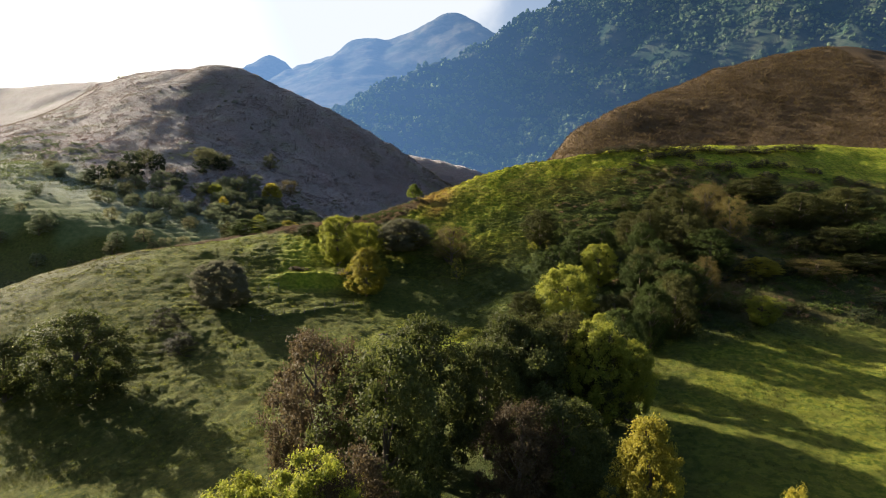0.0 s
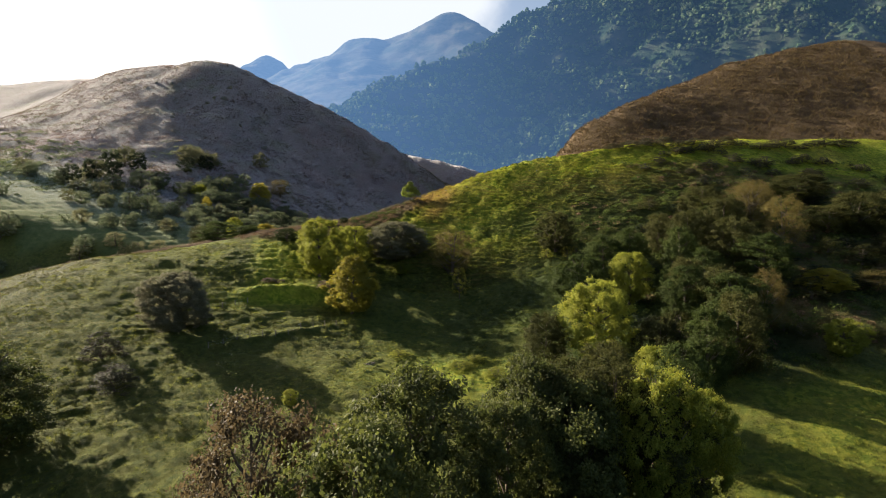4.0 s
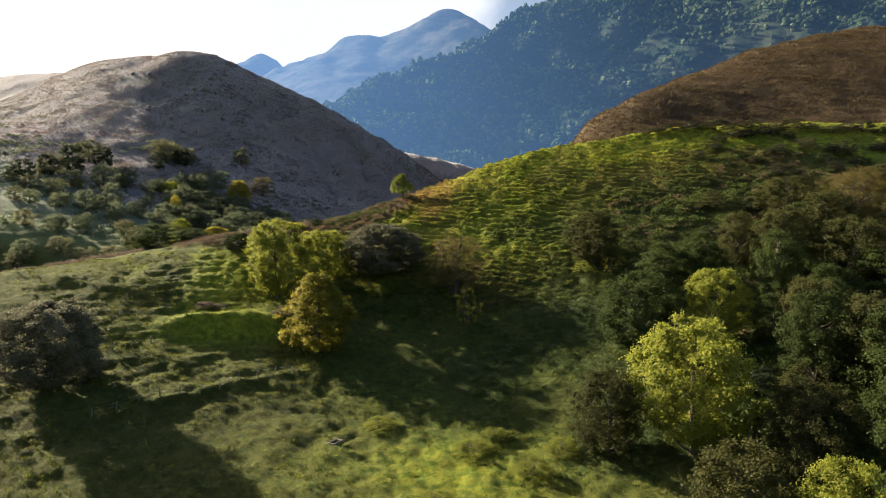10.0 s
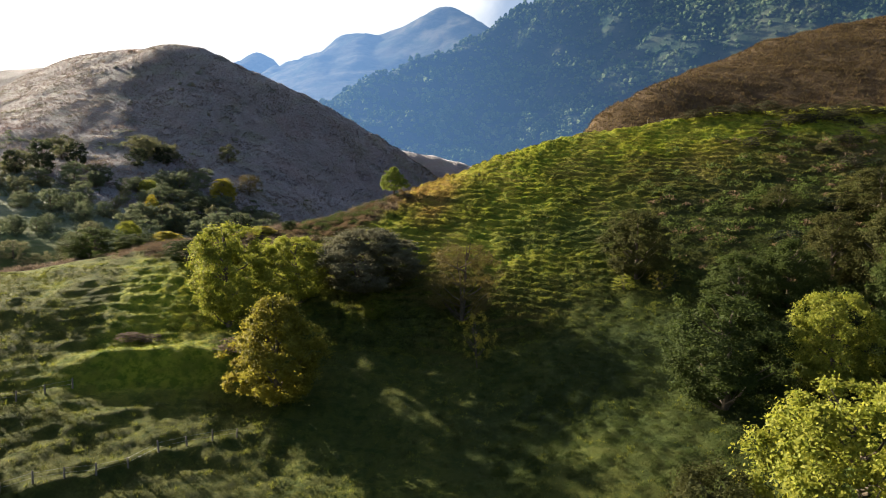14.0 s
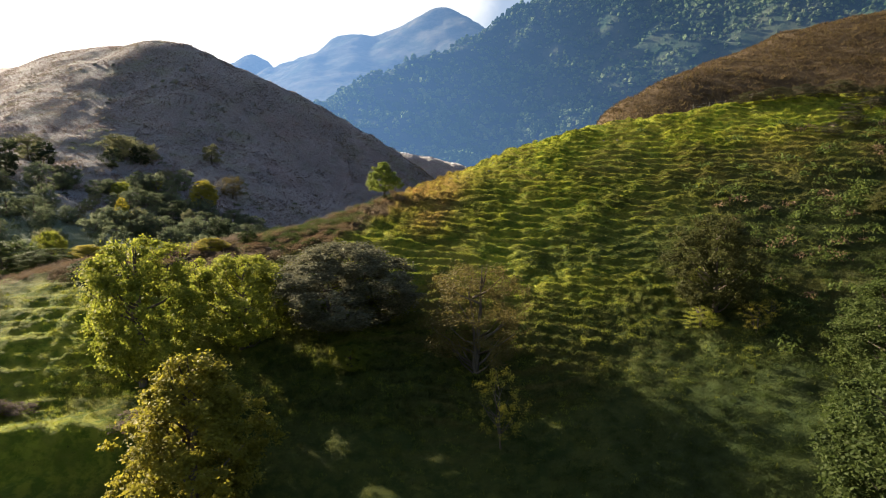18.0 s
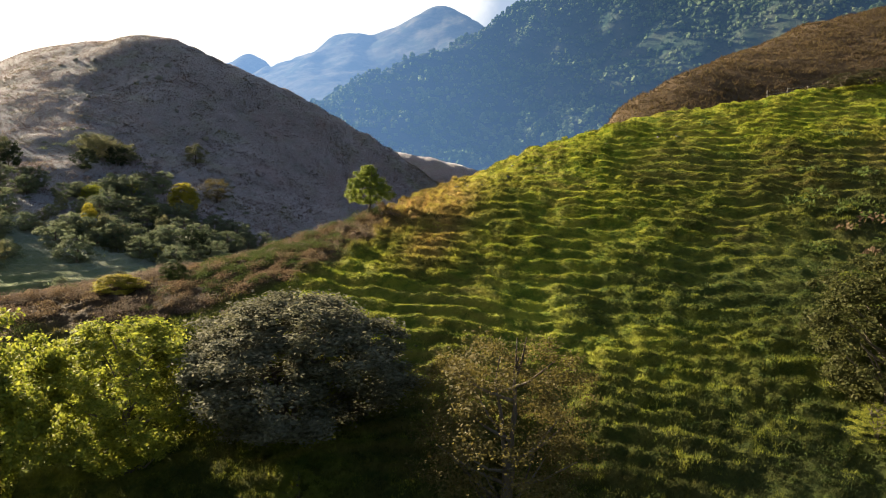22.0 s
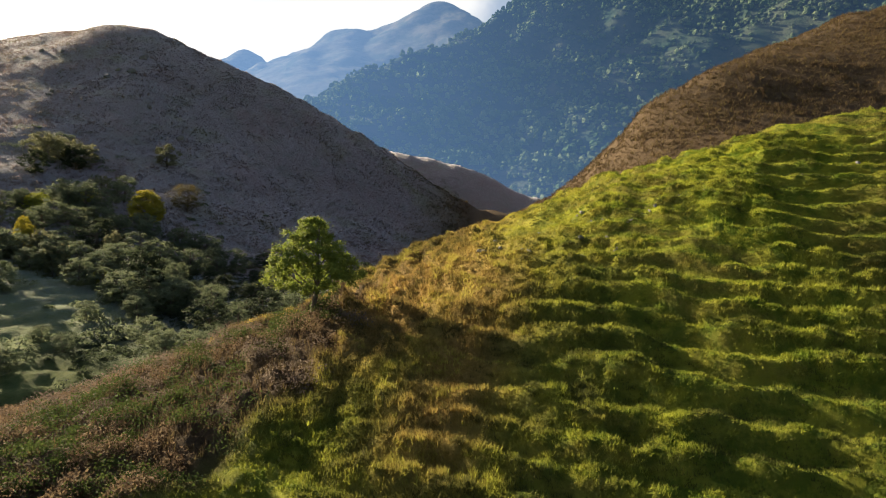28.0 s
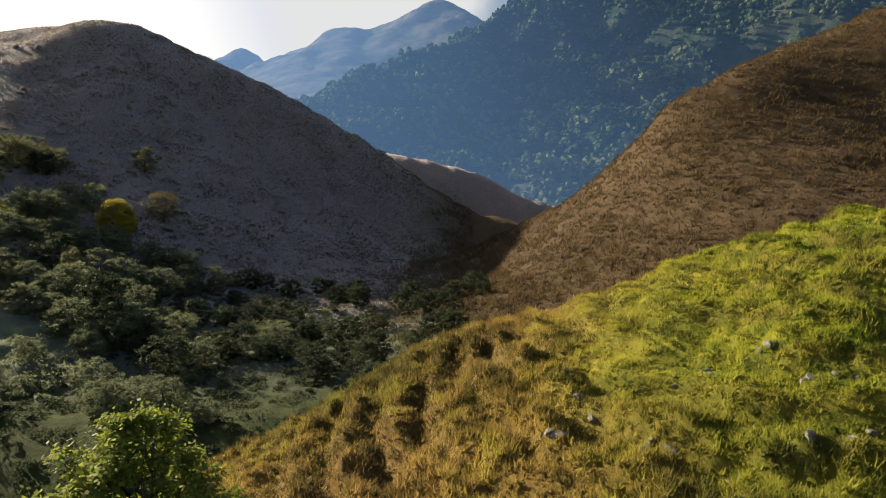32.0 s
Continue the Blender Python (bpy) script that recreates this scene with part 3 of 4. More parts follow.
XS = np.concatenate([-graded([(32, 75, 0.7, 0.9), (75, 160, 0.9, 3.0), (160, 600, 3.0, 9.0), (600, 4400, 9.0, 220.0)])[:0:-1],
                     graded([(-32, 62, 0.7, 0.7), (62, 110, 0.7, 1.2), (110, 600, 1.2, 9.0), (600, 4400, 9.0, 220.0)])])
YS = np.concatenate([-graded([(10, 600, 4.0, 40.0), (600, 3000, 60.0, 300.0)])[:0:-1],
                     graded([(-10, 60, 4.0, 0.9), (60, 196, 0.7, 0.7), (196, 300, 0.7, 2.2), (300, 620, 2.2, 4.5),
                             (620, 1600, 7.0, 40.0), (1600, 2600, 40.0, 60.0), (2600, 4500, 40.0, 220.0)])])
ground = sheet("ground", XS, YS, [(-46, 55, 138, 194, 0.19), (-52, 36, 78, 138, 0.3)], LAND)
tagged(ground, "grassy hillsides with cattle terraces, tawny bracken hills and wooded mountains", "hillside", kind="structure")


def relief(name, xs, ys, f, material, label):
    x, y = np.meshgrid(xs, ys)
    nx, ny = len(xs), len(ys)
    i = (np.arange(ny - 1)[:, None] * nx + np.arange(nx - 1)[None]).ravel()
    ob = mesh_object(name, np.stack([x, y, f(x, y)], -1).reshape(-1, 3), np.stack([i, i + 1, i + nx + 1, i + nx], -1), material, True)
    return tagged(ob, label, "mountain", kind="structure")


def spurs(x, y, size, seed):
    return 1 - 2 * np.abs(fbm(x, 0.55 * y, size, 5, seed))


def wooded(x, y):
    rough = smooth(y, 700, 950)
    return ridge(x, y, WOODED_MOUNTAIN, 0.5, 450, 0.15, 25, 20.0) + rough * (17 * spurs(x, y, 260, 8) - 5)


def bare(x, y):
    return ridge(x, y, FAR_RANGE, 0.35, 700, 0.3, 20, 12.0) + 16 * smooth(y, 1200, 1500) * (spurs(x, y, 330, 9) - 0.5)


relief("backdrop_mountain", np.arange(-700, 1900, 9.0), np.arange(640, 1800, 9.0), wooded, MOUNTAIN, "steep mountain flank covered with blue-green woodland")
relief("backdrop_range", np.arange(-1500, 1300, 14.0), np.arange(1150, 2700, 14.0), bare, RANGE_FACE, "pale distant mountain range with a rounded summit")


def height(x, y):
    return float(land(np.array([x]), np.array([y]))[0])


# ---- trees and bushes ----
def part(name, co, faces, material, parent, label=""):
    ob = mesh_object(name, co, faces, material, smooth_shade=name in ("trunk", "branch"))
    ob.parent = parent
    return tagged(ob, label)


def limb(points, radii, sides=7):
    """A tapered tube through the points: vertices and quads."""
    co, faces = [], []
    for k, (p, r) in enumerate(zip(points, radii)):
        ahead = (points[min(k + 1, len(points) - 1)] - points[max(k - 1, 0)]).normalized()
        side = ahead.orthogonal().normalized()
        other = ahead.cross(side)
        for s in range(sides):
            a = 2 * math.pi * s / sides
            co.append(p + r * (math.cos(a) * side + math.sin(a) * other))
    for k in range(len(points) - 1):
        for s in range(sides):
            a, b = k * sides + s, k * sides + (s + 1) % sides
            faces.append((a, b, b + sides, a + sides))
    return co, faces


def leaves(rng, centres, spread, per, size, droop=0.3, loose=0.75):
    """Small leaves round the twig ends, their faces turned mostly outwards and up."""
    n = len(centres) * per
    c = np.repeat(np.asarray(centres), per, 0) + rng.normal(0, 1, (n, 3)) * np.repeat(np.asarray(spread), per)[:, None] * (1, 1, 0.6)
    face = (c - (0, 0, 0.4)) * (2.0, 2.0, 1.4) + (0, 0, 0.35)
    face = face / np.linalg.norm(face, axis=1)[:, None] + loose * rng.normal(0, 1, (n, 3))
    d = np.cross(face, rng.normal(0, 1, (n, 3)))
    d[:, 2] -= droop
    d /= np.linalg.norm(d, axis=1)[:, None]
    e = np.cross(d, face)
    e /= np.linalg.norm(e, axis=1)[:, None] + 1e-9
    s = size * rng.uniform(0.6, 1.35, (n, 1)) * (1, 1, 0.7)
    co = np.stack([c - d * s * 0.6, c + e * s * 0.36, c + d * s * 0.6, c - e * s * 0.36], 1).reshape(-1, 3)
    return co, np.arange(n * 4).reshape(-1, 4)


def plant(kind, seed, shape, leaf, n_twigs, per, size, spread, trunk=0.06, low=0.2, stems=1, split=False):
    """A tree of unit height and unit width: trunk with limbs, crown of leaf clumps on the limbs' ends.
    shape: the crown's half width, 0 to 1, at a height of 0 to 1."""
    rng = np.random.default_rng(seed)
    root = new(kind)
    tops, tubes_co, tubes_f, limbs = [], [], [], []

    def tube(pts, radii, sides=6):
        co, f = limb(pts, radii, sides)
        base = len(tubes_co)
        tubes_co.extend(co)
        tubes_f.extend([tuple(i + base for i in q) for q in f])

    for s in range(stems):
        lean = Vector((rng.normal(0, 0.03 + 0.1 * (stems > 1)), rng.normal(0, 0.03 + 0.1 * (stems > 1)), 0))
        top = 0.86 if stems == 1 else rng.uniform(0.6, 0.85)
        spine = [Vector((0, 0, -0.05)) + lean * t * 1.2 + Vector((rng.normal(0, 0.012), rng.normal(0, 0.012), t * (top + 0.05))) for t in np.linspace(0, 1, 7).tolist()]
        tube(spine, [trunk * 0.5 * (1.25 - t) / stems**0.5 for t in np.linspace(0, 1, 7).tolist()], 8)
        for k in range(16 // stems + 2):
            h = rng.uniform(low, 0.92)
            a = rng.uniform(0, 2 * math.pi)
            r = shape(min(h + 0.1, 1)) * 0.5 * rng.uniform(0.55, 0.9)
            p0 = spine[0].lerp(spine[-1], min(max((h - 0.12) / top, 0.05), 1))
            p2 = Vector((math.cos(a) * r, math.sin(a) * r, min(h + 0.08, 0.96)))
            p1 = p0.lerp(p2, 0.5) + Vector((0, 0, -0.03))
            if split:
                limbs.append(limb([p0, p1, p2], [trunk * 0.2, trunk * 0.12, trunk * 0.04], 5))
            else:
                tube([p0, p1, p2], [trunk * 0.2, trunk * 0.12, trunk * 0.04], 5)
    while len(tops) < n_twigs:
        h = rng.uniform(low, 1)
        r = shape(h) * 0.5
        if r <= 0.01 or rng.uniform() > r / 0.5 + 0.1:
            continue
        a, q = rng.uniform(0, 2 * math.pi), rng.uniform(0.35, 1) ** 0.5
        lump = 1 + 0.18 * math.sin(3 * a + seed + 4 * h) + 0.16 * math.sin(5 * a + 9 * h + seed)
        tops.append((math.cos(a) * r * q * lump, math.sin(a) * r * q * lump, h * 0.96))
    bole = part("trunk", [tuple(v) for v in tubes_co], tubes_f, BARK, root)
    for co, f in limbs:
        part("branch", [tuple(v) for v in co], f, BARK, bole)
    co, f = leaves(rng, tops, rng.uniform(0.5, 1.2, len(tops)) * spread, per, size)
    part("crown", co, f, LEAF[leaf], root)
    root.matrix_basis = Matrix.Translation((0, -900 - 3 * seed, -400))
    return root


def dome(h):
    return max(0.0, 1 - ((h - 0.5) / 0.52) ** 2) ** 0.5


def oval(h):
    return max(0.0, 1 - ((h - 0.55) / 0.48) ** 2) ** 0.5


def cone(h):
    return max(0.0, min((h - 0.02) / 0.3, 1.0) ** 0.6 * (1.04 - h) ** 0.5 * 1.12)


def mound(h):
    return max(0.0, 1 - (h / 1.02) ** 2) ** 0.5


def lollipop(h):
    return max(0.0, min((h - 0.24) / 0.12, 1.0)) ** 0.6 * max(0.0, 1 - max((h - 0.4) / 0.63, 0.0) ** 1.35) ** 0.8


KINDS = {}


def put(name, proto, rows, label, category, group):
    """Copies of a plant at rows of x, y, height, width."""
    for k, (x, y, tall, wide) in enumerate(rows):
        turn = (x * 12.9898 + y * 78.233) % 6.283
        ob = copy_thing(KINDS[proto][k % len(KINDS[proto])], Matrix.Identity(4))
        ob.name = name
        ob.matrix_basis = Matrix.LocRotScale((x, y, height(x, y) - 0.1), Euler((0, 0, turn)), (wide, wide, tall))
        tagged(ob, label, category, group)


def kinds(key, n, *args, **kw):
    KINDS[key] = [plant(key, 10 * len(KINDS) + k + 1, *args, **kw) for k in range(n)]


kinds("oak", 2, dome, "oak", 280, 150, 0.022, 0.042, trunk=0.07, low=0.12, split=True)
kinds("russet", 1, dome, "russet", 240, 140, 0.021, 0.042, low=0.12, split=True)
kinds("lime", 2, oval, "lime", 300, 150, 0.022, 0.036, low=0.06, split=True)
kinds("gold", 2, cone, "gold", 300, 150, 0.022, 0.034, low=0.06, split=True)
kinds("green", 2, dome, "green", 240, 140, 0.023, 0.042, low=0.08, split=True)
kinds("olive", 2, dome, "olive", 240, 140, 0.023, 0.042, low=0.06, split=True)
kinds("willow", 2, dome, "willow", 560, 190, 0.0185, 0.034, low=0.04, stems=4, split=True)
kinds("brown", 2, dome, "brown", 220, 120, 0.014, 0.045, low=0.15, stems=3, split=True)
kinds("dark", 3, dome, "dark", 70, 60, 0.05, 0.055, low=0.05)
# trees across the valley, in the leaf colours paled for haze
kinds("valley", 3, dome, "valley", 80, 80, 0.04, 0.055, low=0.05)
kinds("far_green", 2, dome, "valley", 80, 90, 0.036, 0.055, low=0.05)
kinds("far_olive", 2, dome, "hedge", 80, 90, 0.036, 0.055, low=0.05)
kinds("scrub", 2, mound, "olive", 90, 80, 0.03, 0.055, low=0.04, stems=3)
kinds("bramble", 2, mound, "lime", 110, 90, 0.026, 0.05, low=0.02, stems=3)
kinds("heather", 2, mound, "heather", 100, 100, 0.026, 0.055, low=0.02, stems=3)
kinds("gorse", 2, mound, "gorse", 90, 100, 0.03, 0.055, low=0.02, stems=3)
kinds("lone", 1, lollipop, "ash", 210, 150, 0.022, 0.034, trunk=0.055, low=0.3, split=True)
kinds("sapling", 1, oval, "gold", 70, 50, 0.022, 0.045, trunk=0.04, low=0.2, stems=2, split=True)

put("oak_tree", "oak", [
    (-51.4, 88, 13.6, 13.5), (-63.5, 90, 9.5, 9.0), (-2.2, 62, 17.2, 11.1), (4.5, 66, 12.6, 7.1),
    (9.6, 68, 13.1, 9.1), (-4.9, 52, 17.7, 9.7), (10.8, 55, 10.5, 7.4), (7.4, 70, 14.3, 7.9),
], "dense dark green oak tree in a hillside stand", "tree", "oak trees")
put("russet_tree", "russet", [
    (-11.5, 58, 17.6, 9.7), (6.4, 52, 11.5, 6.3), (-6.3, 42, 13.4, 7.4),
], "brownish thinning autumn tree among green oaks", "tree", "russet trees")
put("hawthorn_tree", "olive", [
    (13.5, 103, 7.5, 6.1), (41.6, 120, 5.4, 6.9), (17.7, 88, 8.4, 6.7), (22.0, 143.5, 8.4, 6.9), (26.2, 96, 7.6, 6.0), (17.9, 72, 11.1, 8.4), (35.4, 112, 8.6, 5.1),
    (37.7, 106, 9.5, 6.4), (35.3, 95, 10.2, 6.8), (14.3, 72, 13.3, 7.3), 
    (10.1, 70, 13.8, 7.6), (42.6, 130, 9.9, 7.2), (50.9, 135, 8.7, 7.6), (48.6, 125, 9.3, 8.3),
    (39.2, 135, 7.8, 5), (79.2, 140, 8.2, 10), (89.2, 140, 10.2, 11.3), (79.5, 128, 5.8, 10.3),
    (73.1, 140, 5.2, 10), (80.1, 120, 3.5, 10.7), (51.1, 145, 6.5, 7.8), (75.2, 155, 5.8, 12.5),
], "olive green rounded hawthorn in hillside scrub", "tree", "hawthorn trees")
put("hawthorn_tree", "olive", [
    (-57.5, 172, 7.3, 5.9),
], "olive green rounded hawthorn in hillside scrub", "tree", "hawthorn trees")
put("young_ash_tree", "lime", [
    (21.7, 72, 9.7, 5.3), (-8.6, 42, 13.5, 7.4), (-13.8, 42, 12.1, 6.7), (49.7, 97.5, 4.9, 5.1), (29.3, 118.5, 8.6, 6.4), (20.3, 102, 11.4, 9.0), (22.1, 85, 8.6, 5.0),
    (-22.9, 138, 11.0, 8.6),
    (-17.3, 143, 8, 7.6), (17.2, 70, 13, 7.2), (-49.9, 172, 7.8, 4.1),
], "bright yellow-green leafy tree standing in sunlit grass", "tree", "young ash trees")
put("maple_tree", "gold", [
    (16, 48, 11.7, 6.4), (25.4, 44, 8.1, 4.5), (-15.5, 127.6, 10.0, 9.2),
    (58.3, 116, 3.9, 8.3), (-39.7, 162, 2.2, 5.4), (-79.6, 200, 6, 11.4), (-25.1, 158.8, 1.6, 4.2),
], "golden yellow autumn tree on the grassy slope", "tree", "maple trees")
put("willow_bush", "willow", [
    (-40.8, 115.8, 8.9, 10), (-9.4, 146.2, 7.6, 11.6),
], "large round grey-green willow bush with silvery leaves", "bush", "willow bushes")
put("gorse_bush", "gorse", [
    (-47.3, 106.8, 3.9, 5.2), (-42.2, 100.5, 3.7, 5.8), (-77.7, 205, 4, 8.8), (-85.3, 195, 4, 9.6),
], "low rounded grey-brown gorse bush on pasture", "bush", "gorse bushes")
put("thorn_tree", "brown", [
    (1.8, 141.2, 9.2, 8.6), (58.9, 140, 9.4, 8), (59.3, 130, 10.8, 7.2), (43.8, 105, 9.1, 5),
    (69.3, 118, 3.2, 11.6), (60.1, 145, 6.6, 9.1),
], "sparse brownish thorn tree losing its leaves", "tree", "thorn trees")
put("sapling", "sapling", [
    (3.0, 134.0, 5.8, 3.7),
], "thin yellowing sapling in shaded grass", "sapling", "saplings")
put("rowan_sapling", "sapling", [
    (23.5, 139.6, 2.6, 2.4), (25.4, 141.0, 1.6, 1.8),
], "small orange-leaved rowan sapling beside scrub", "sapling", "rowan saplings")
put("hazel_bush", "lime", [
    (-18.6, 95.6, 2.2, 1.9), (-8.0, 140.9, 2.2, 2.6),
], "small light green hazel bush in the pasture", "bush", "hazel bushes")
put("bramble_bush", "bramble", [
    (2.2, 105.7, 1.3, 4.2), (7.0, 101.2, 1.5, 3.6), (-6.5, 111.8, 1.2, 3.4), (-1.0, 97.7, 1.3, 4.0), (4.5, 108.5, 1.0, 3.0), (10.0, 104.5, 1.6, 3.2), (20.0, 141.6, 1.8, 2.6),
], "low mounded light green bramble bush on rough pasture", "bush", "bramble bushes")
put("pine_tree", "dark", [
    (-163.2, 334.6, 12.5, 9.0), (-164.4, 319.4, 9.5, 8.0), (-153.3, 342.6, 11.0, 8.5), (-132.3, 378.7, 9.5, 8.0), (-136.9, 362.1, 8.5, 9.0), (-167.4, 308.7, 9.0, 8.5), (-158.0, 327.0, 10.0, 8.5),
], "dark evergreen tree on the spur across the valley", "tree", "pine trees")
put("hawthorn_tree", "far_olive", [
    (-314, 628, 7.0, 9.5), (-98, 300, 9.0, 5.0), (-92, 296, 7.5, 5.5), (-86, 312, 8.0, 6.0),
], "olive green hawthorn on the ridge across the valley", "tree", "hawthorn trees")
put("lone_tree", "lone", [
    (-7.85, 173.4, 5.25, 4.5),
], "small bright green tree alone on the bracken ridge", "tree", "lone trees")
put("hazel_tree", "green", [
    (21.8, 120.5, 9.2, 9.1), (28.5, 132, 7.0, 6.5), (32.7, 131, 7.9, 5.9), (35.4, 118, 5.0, 5.6), (49.3, 138, 6.1, 6.2),
    (38.4, 103.3, 9.2, 8.6), (34, 108, 8.9, 6.6), (30.5, 92, 9.8, 5.5), 
    (22.7, 80, 10.6, 6.3), (50.7, 120, 8.1, 9.2), (39.5, 125, 9, 6),
    (39.5, 115, 9, 5.3), (87.7, 130, 6.7, 10.4), (-51.2, 165, 5.2, 8.9),
    (-42.8, 160, 2.2, 6.4), (-31.8, 149.3, 2.9, 4.8), (-21.9, 161.3, 1.5, 2),
], "rounded mid-green hazel tree on the slope", "tree", "hazel trees")
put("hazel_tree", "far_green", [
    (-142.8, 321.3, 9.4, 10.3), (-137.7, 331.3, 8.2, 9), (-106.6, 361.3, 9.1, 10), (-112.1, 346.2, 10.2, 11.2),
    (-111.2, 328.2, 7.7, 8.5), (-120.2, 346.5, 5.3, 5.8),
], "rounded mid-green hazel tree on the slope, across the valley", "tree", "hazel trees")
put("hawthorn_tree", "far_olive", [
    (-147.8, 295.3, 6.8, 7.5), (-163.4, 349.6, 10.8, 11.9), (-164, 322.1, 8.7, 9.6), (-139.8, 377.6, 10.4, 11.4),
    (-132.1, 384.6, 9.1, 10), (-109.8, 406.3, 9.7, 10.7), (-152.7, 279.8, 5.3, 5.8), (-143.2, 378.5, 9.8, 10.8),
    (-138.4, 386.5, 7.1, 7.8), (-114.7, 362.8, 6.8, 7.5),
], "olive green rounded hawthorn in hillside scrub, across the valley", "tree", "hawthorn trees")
put("young_ash_tree", "lime", [
    (-114.9, 352.8, 5.5, 6.1), (-120.3, 335.5, 6.4, 7), (-80.1, 293, 3.7, 4.1),
], "bright yellow-green leafy tree standing in sunlit grass, across the valley", "tree", "young ash trees")
put("thorn_tree", "brown", [
    (-89.8, 372.6, 10.3, 11.3),
], "sparse brownish thorn tree losing its leaves, across the valley", "tree", "thorn trees")
put("maple_tree", "gold", [
    (-94.8, 352, 11.4, 12.5), (-106, 306.3, 9.2, 5.4),
], "golden yellow autumn tree on the grassy slope, across the valley", "tree", "maple trees")
# the darkest leaves here carry the valley's shade in their colour
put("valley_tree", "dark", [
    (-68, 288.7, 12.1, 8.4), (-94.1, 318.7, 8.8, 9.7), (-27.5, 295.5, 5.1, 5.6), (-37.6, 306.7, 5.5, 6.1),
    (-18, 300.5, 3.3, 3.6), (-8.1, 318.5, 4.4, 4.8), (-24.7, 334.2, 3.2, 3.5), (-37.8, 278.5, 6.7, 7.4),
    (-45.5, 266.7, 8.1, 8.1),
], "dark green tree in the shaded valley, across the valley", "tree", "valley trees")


def scatter(seed, n, x0, x1, y0, y1, keep):
    """Random places in a field of the plan, thinned by keep(x, y), 0 to 1."""
    rng = np.random.default_rng(seed)
    x, y = rng.uniform(x0, x1, n), rng.uniform(y0, y1, n)
    ok = rng.uniform(0, 1, n) < keep(x, y)
    return x[ok], y[ok]


def sized(xy, seed, lo, hi, wide=1.1):
    rng = np.random.default_rng(seed)
    out = []
    for x, y in zip(*xy):
        h = rng.uniform(lo, hi)
        out.append((float(x), float(y), h, h * rng.uniform(0.8, 1.2) * wide))
    return out


def valley_bottom(x, y):
    return np.where((x > -100) & (x < -58) & (y > 238) & (y < 272), 0.0, 1 - smooth(np.abs(y - 300 + 0.25 * x), 30, 55))


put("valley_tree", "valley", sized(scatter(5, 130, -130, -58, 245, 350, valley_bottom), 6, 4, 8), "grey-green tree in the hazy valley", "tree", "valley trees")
# near side of the valley: its shade is put into the leaf colour
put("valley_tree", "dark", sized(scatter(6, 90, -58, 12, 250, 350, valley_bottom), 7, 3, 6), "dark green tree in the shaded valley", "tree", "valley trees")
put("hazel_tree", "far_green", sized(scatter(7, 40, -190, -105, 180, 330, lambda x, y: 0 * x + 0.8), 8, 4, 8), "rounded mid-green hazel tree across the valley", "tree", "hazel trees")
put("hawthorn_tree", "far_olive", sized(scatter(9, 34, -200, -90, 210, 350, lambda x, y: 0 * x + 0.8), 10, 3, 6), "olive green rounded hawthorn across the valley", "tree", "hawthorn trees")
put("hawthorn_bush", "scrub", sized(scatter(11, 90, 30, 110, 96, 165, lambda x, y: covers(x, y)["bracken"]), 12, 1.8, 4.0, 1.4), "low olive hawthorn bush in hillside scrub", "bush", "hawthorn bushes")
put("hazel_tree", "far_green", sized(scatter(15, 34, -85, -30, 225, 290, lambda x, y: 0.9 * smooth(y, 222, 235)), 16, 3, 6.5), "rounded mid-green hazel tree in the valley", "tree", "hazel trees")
put("gorse_bush", "heather", [(-21.2, 132.6, 1.4, 2.6), (-31.5, 133.8, 0.8, 2.6), (-29.5, 134.2, 0.7, 2.2)], "reddish-brown low bush on the pasture bank", "bush", "gorse bushes")
put("bramble_bush", "dark", sized(scatter(13, 110, 26, 110, 96, 170, lambda x, y: covers(x, y)["bracken"]), 14, 1.2, 2.6, 1.7), "dark low bramble bush in hillside scrub", "bush", "bramble bushes")
put("gorse_bush", "gorse", [(43.5 + 4.2 * k, 181.2 + 0.011 * k * k * k / 4 + 0.8 * (k % 3), 1.5 + 0.35 * (k % 4), 4.6 + (k % 2)) for k in range(17)], "dark gorse clump in the row along the plateau", "bush", "gorse row")
put("gorse_bush", "gorse", sized(scatter(17, 60, 46, 112, 160, 180, lambda x, y: smooth(fbm(x, y, 14, 2, 23), -0.25, 0.1) * smooth(x, 46, 54)), 18, 1.2, 2.3, 1.9), "dark gorse clump below the plateau", "bush", "gorse row")


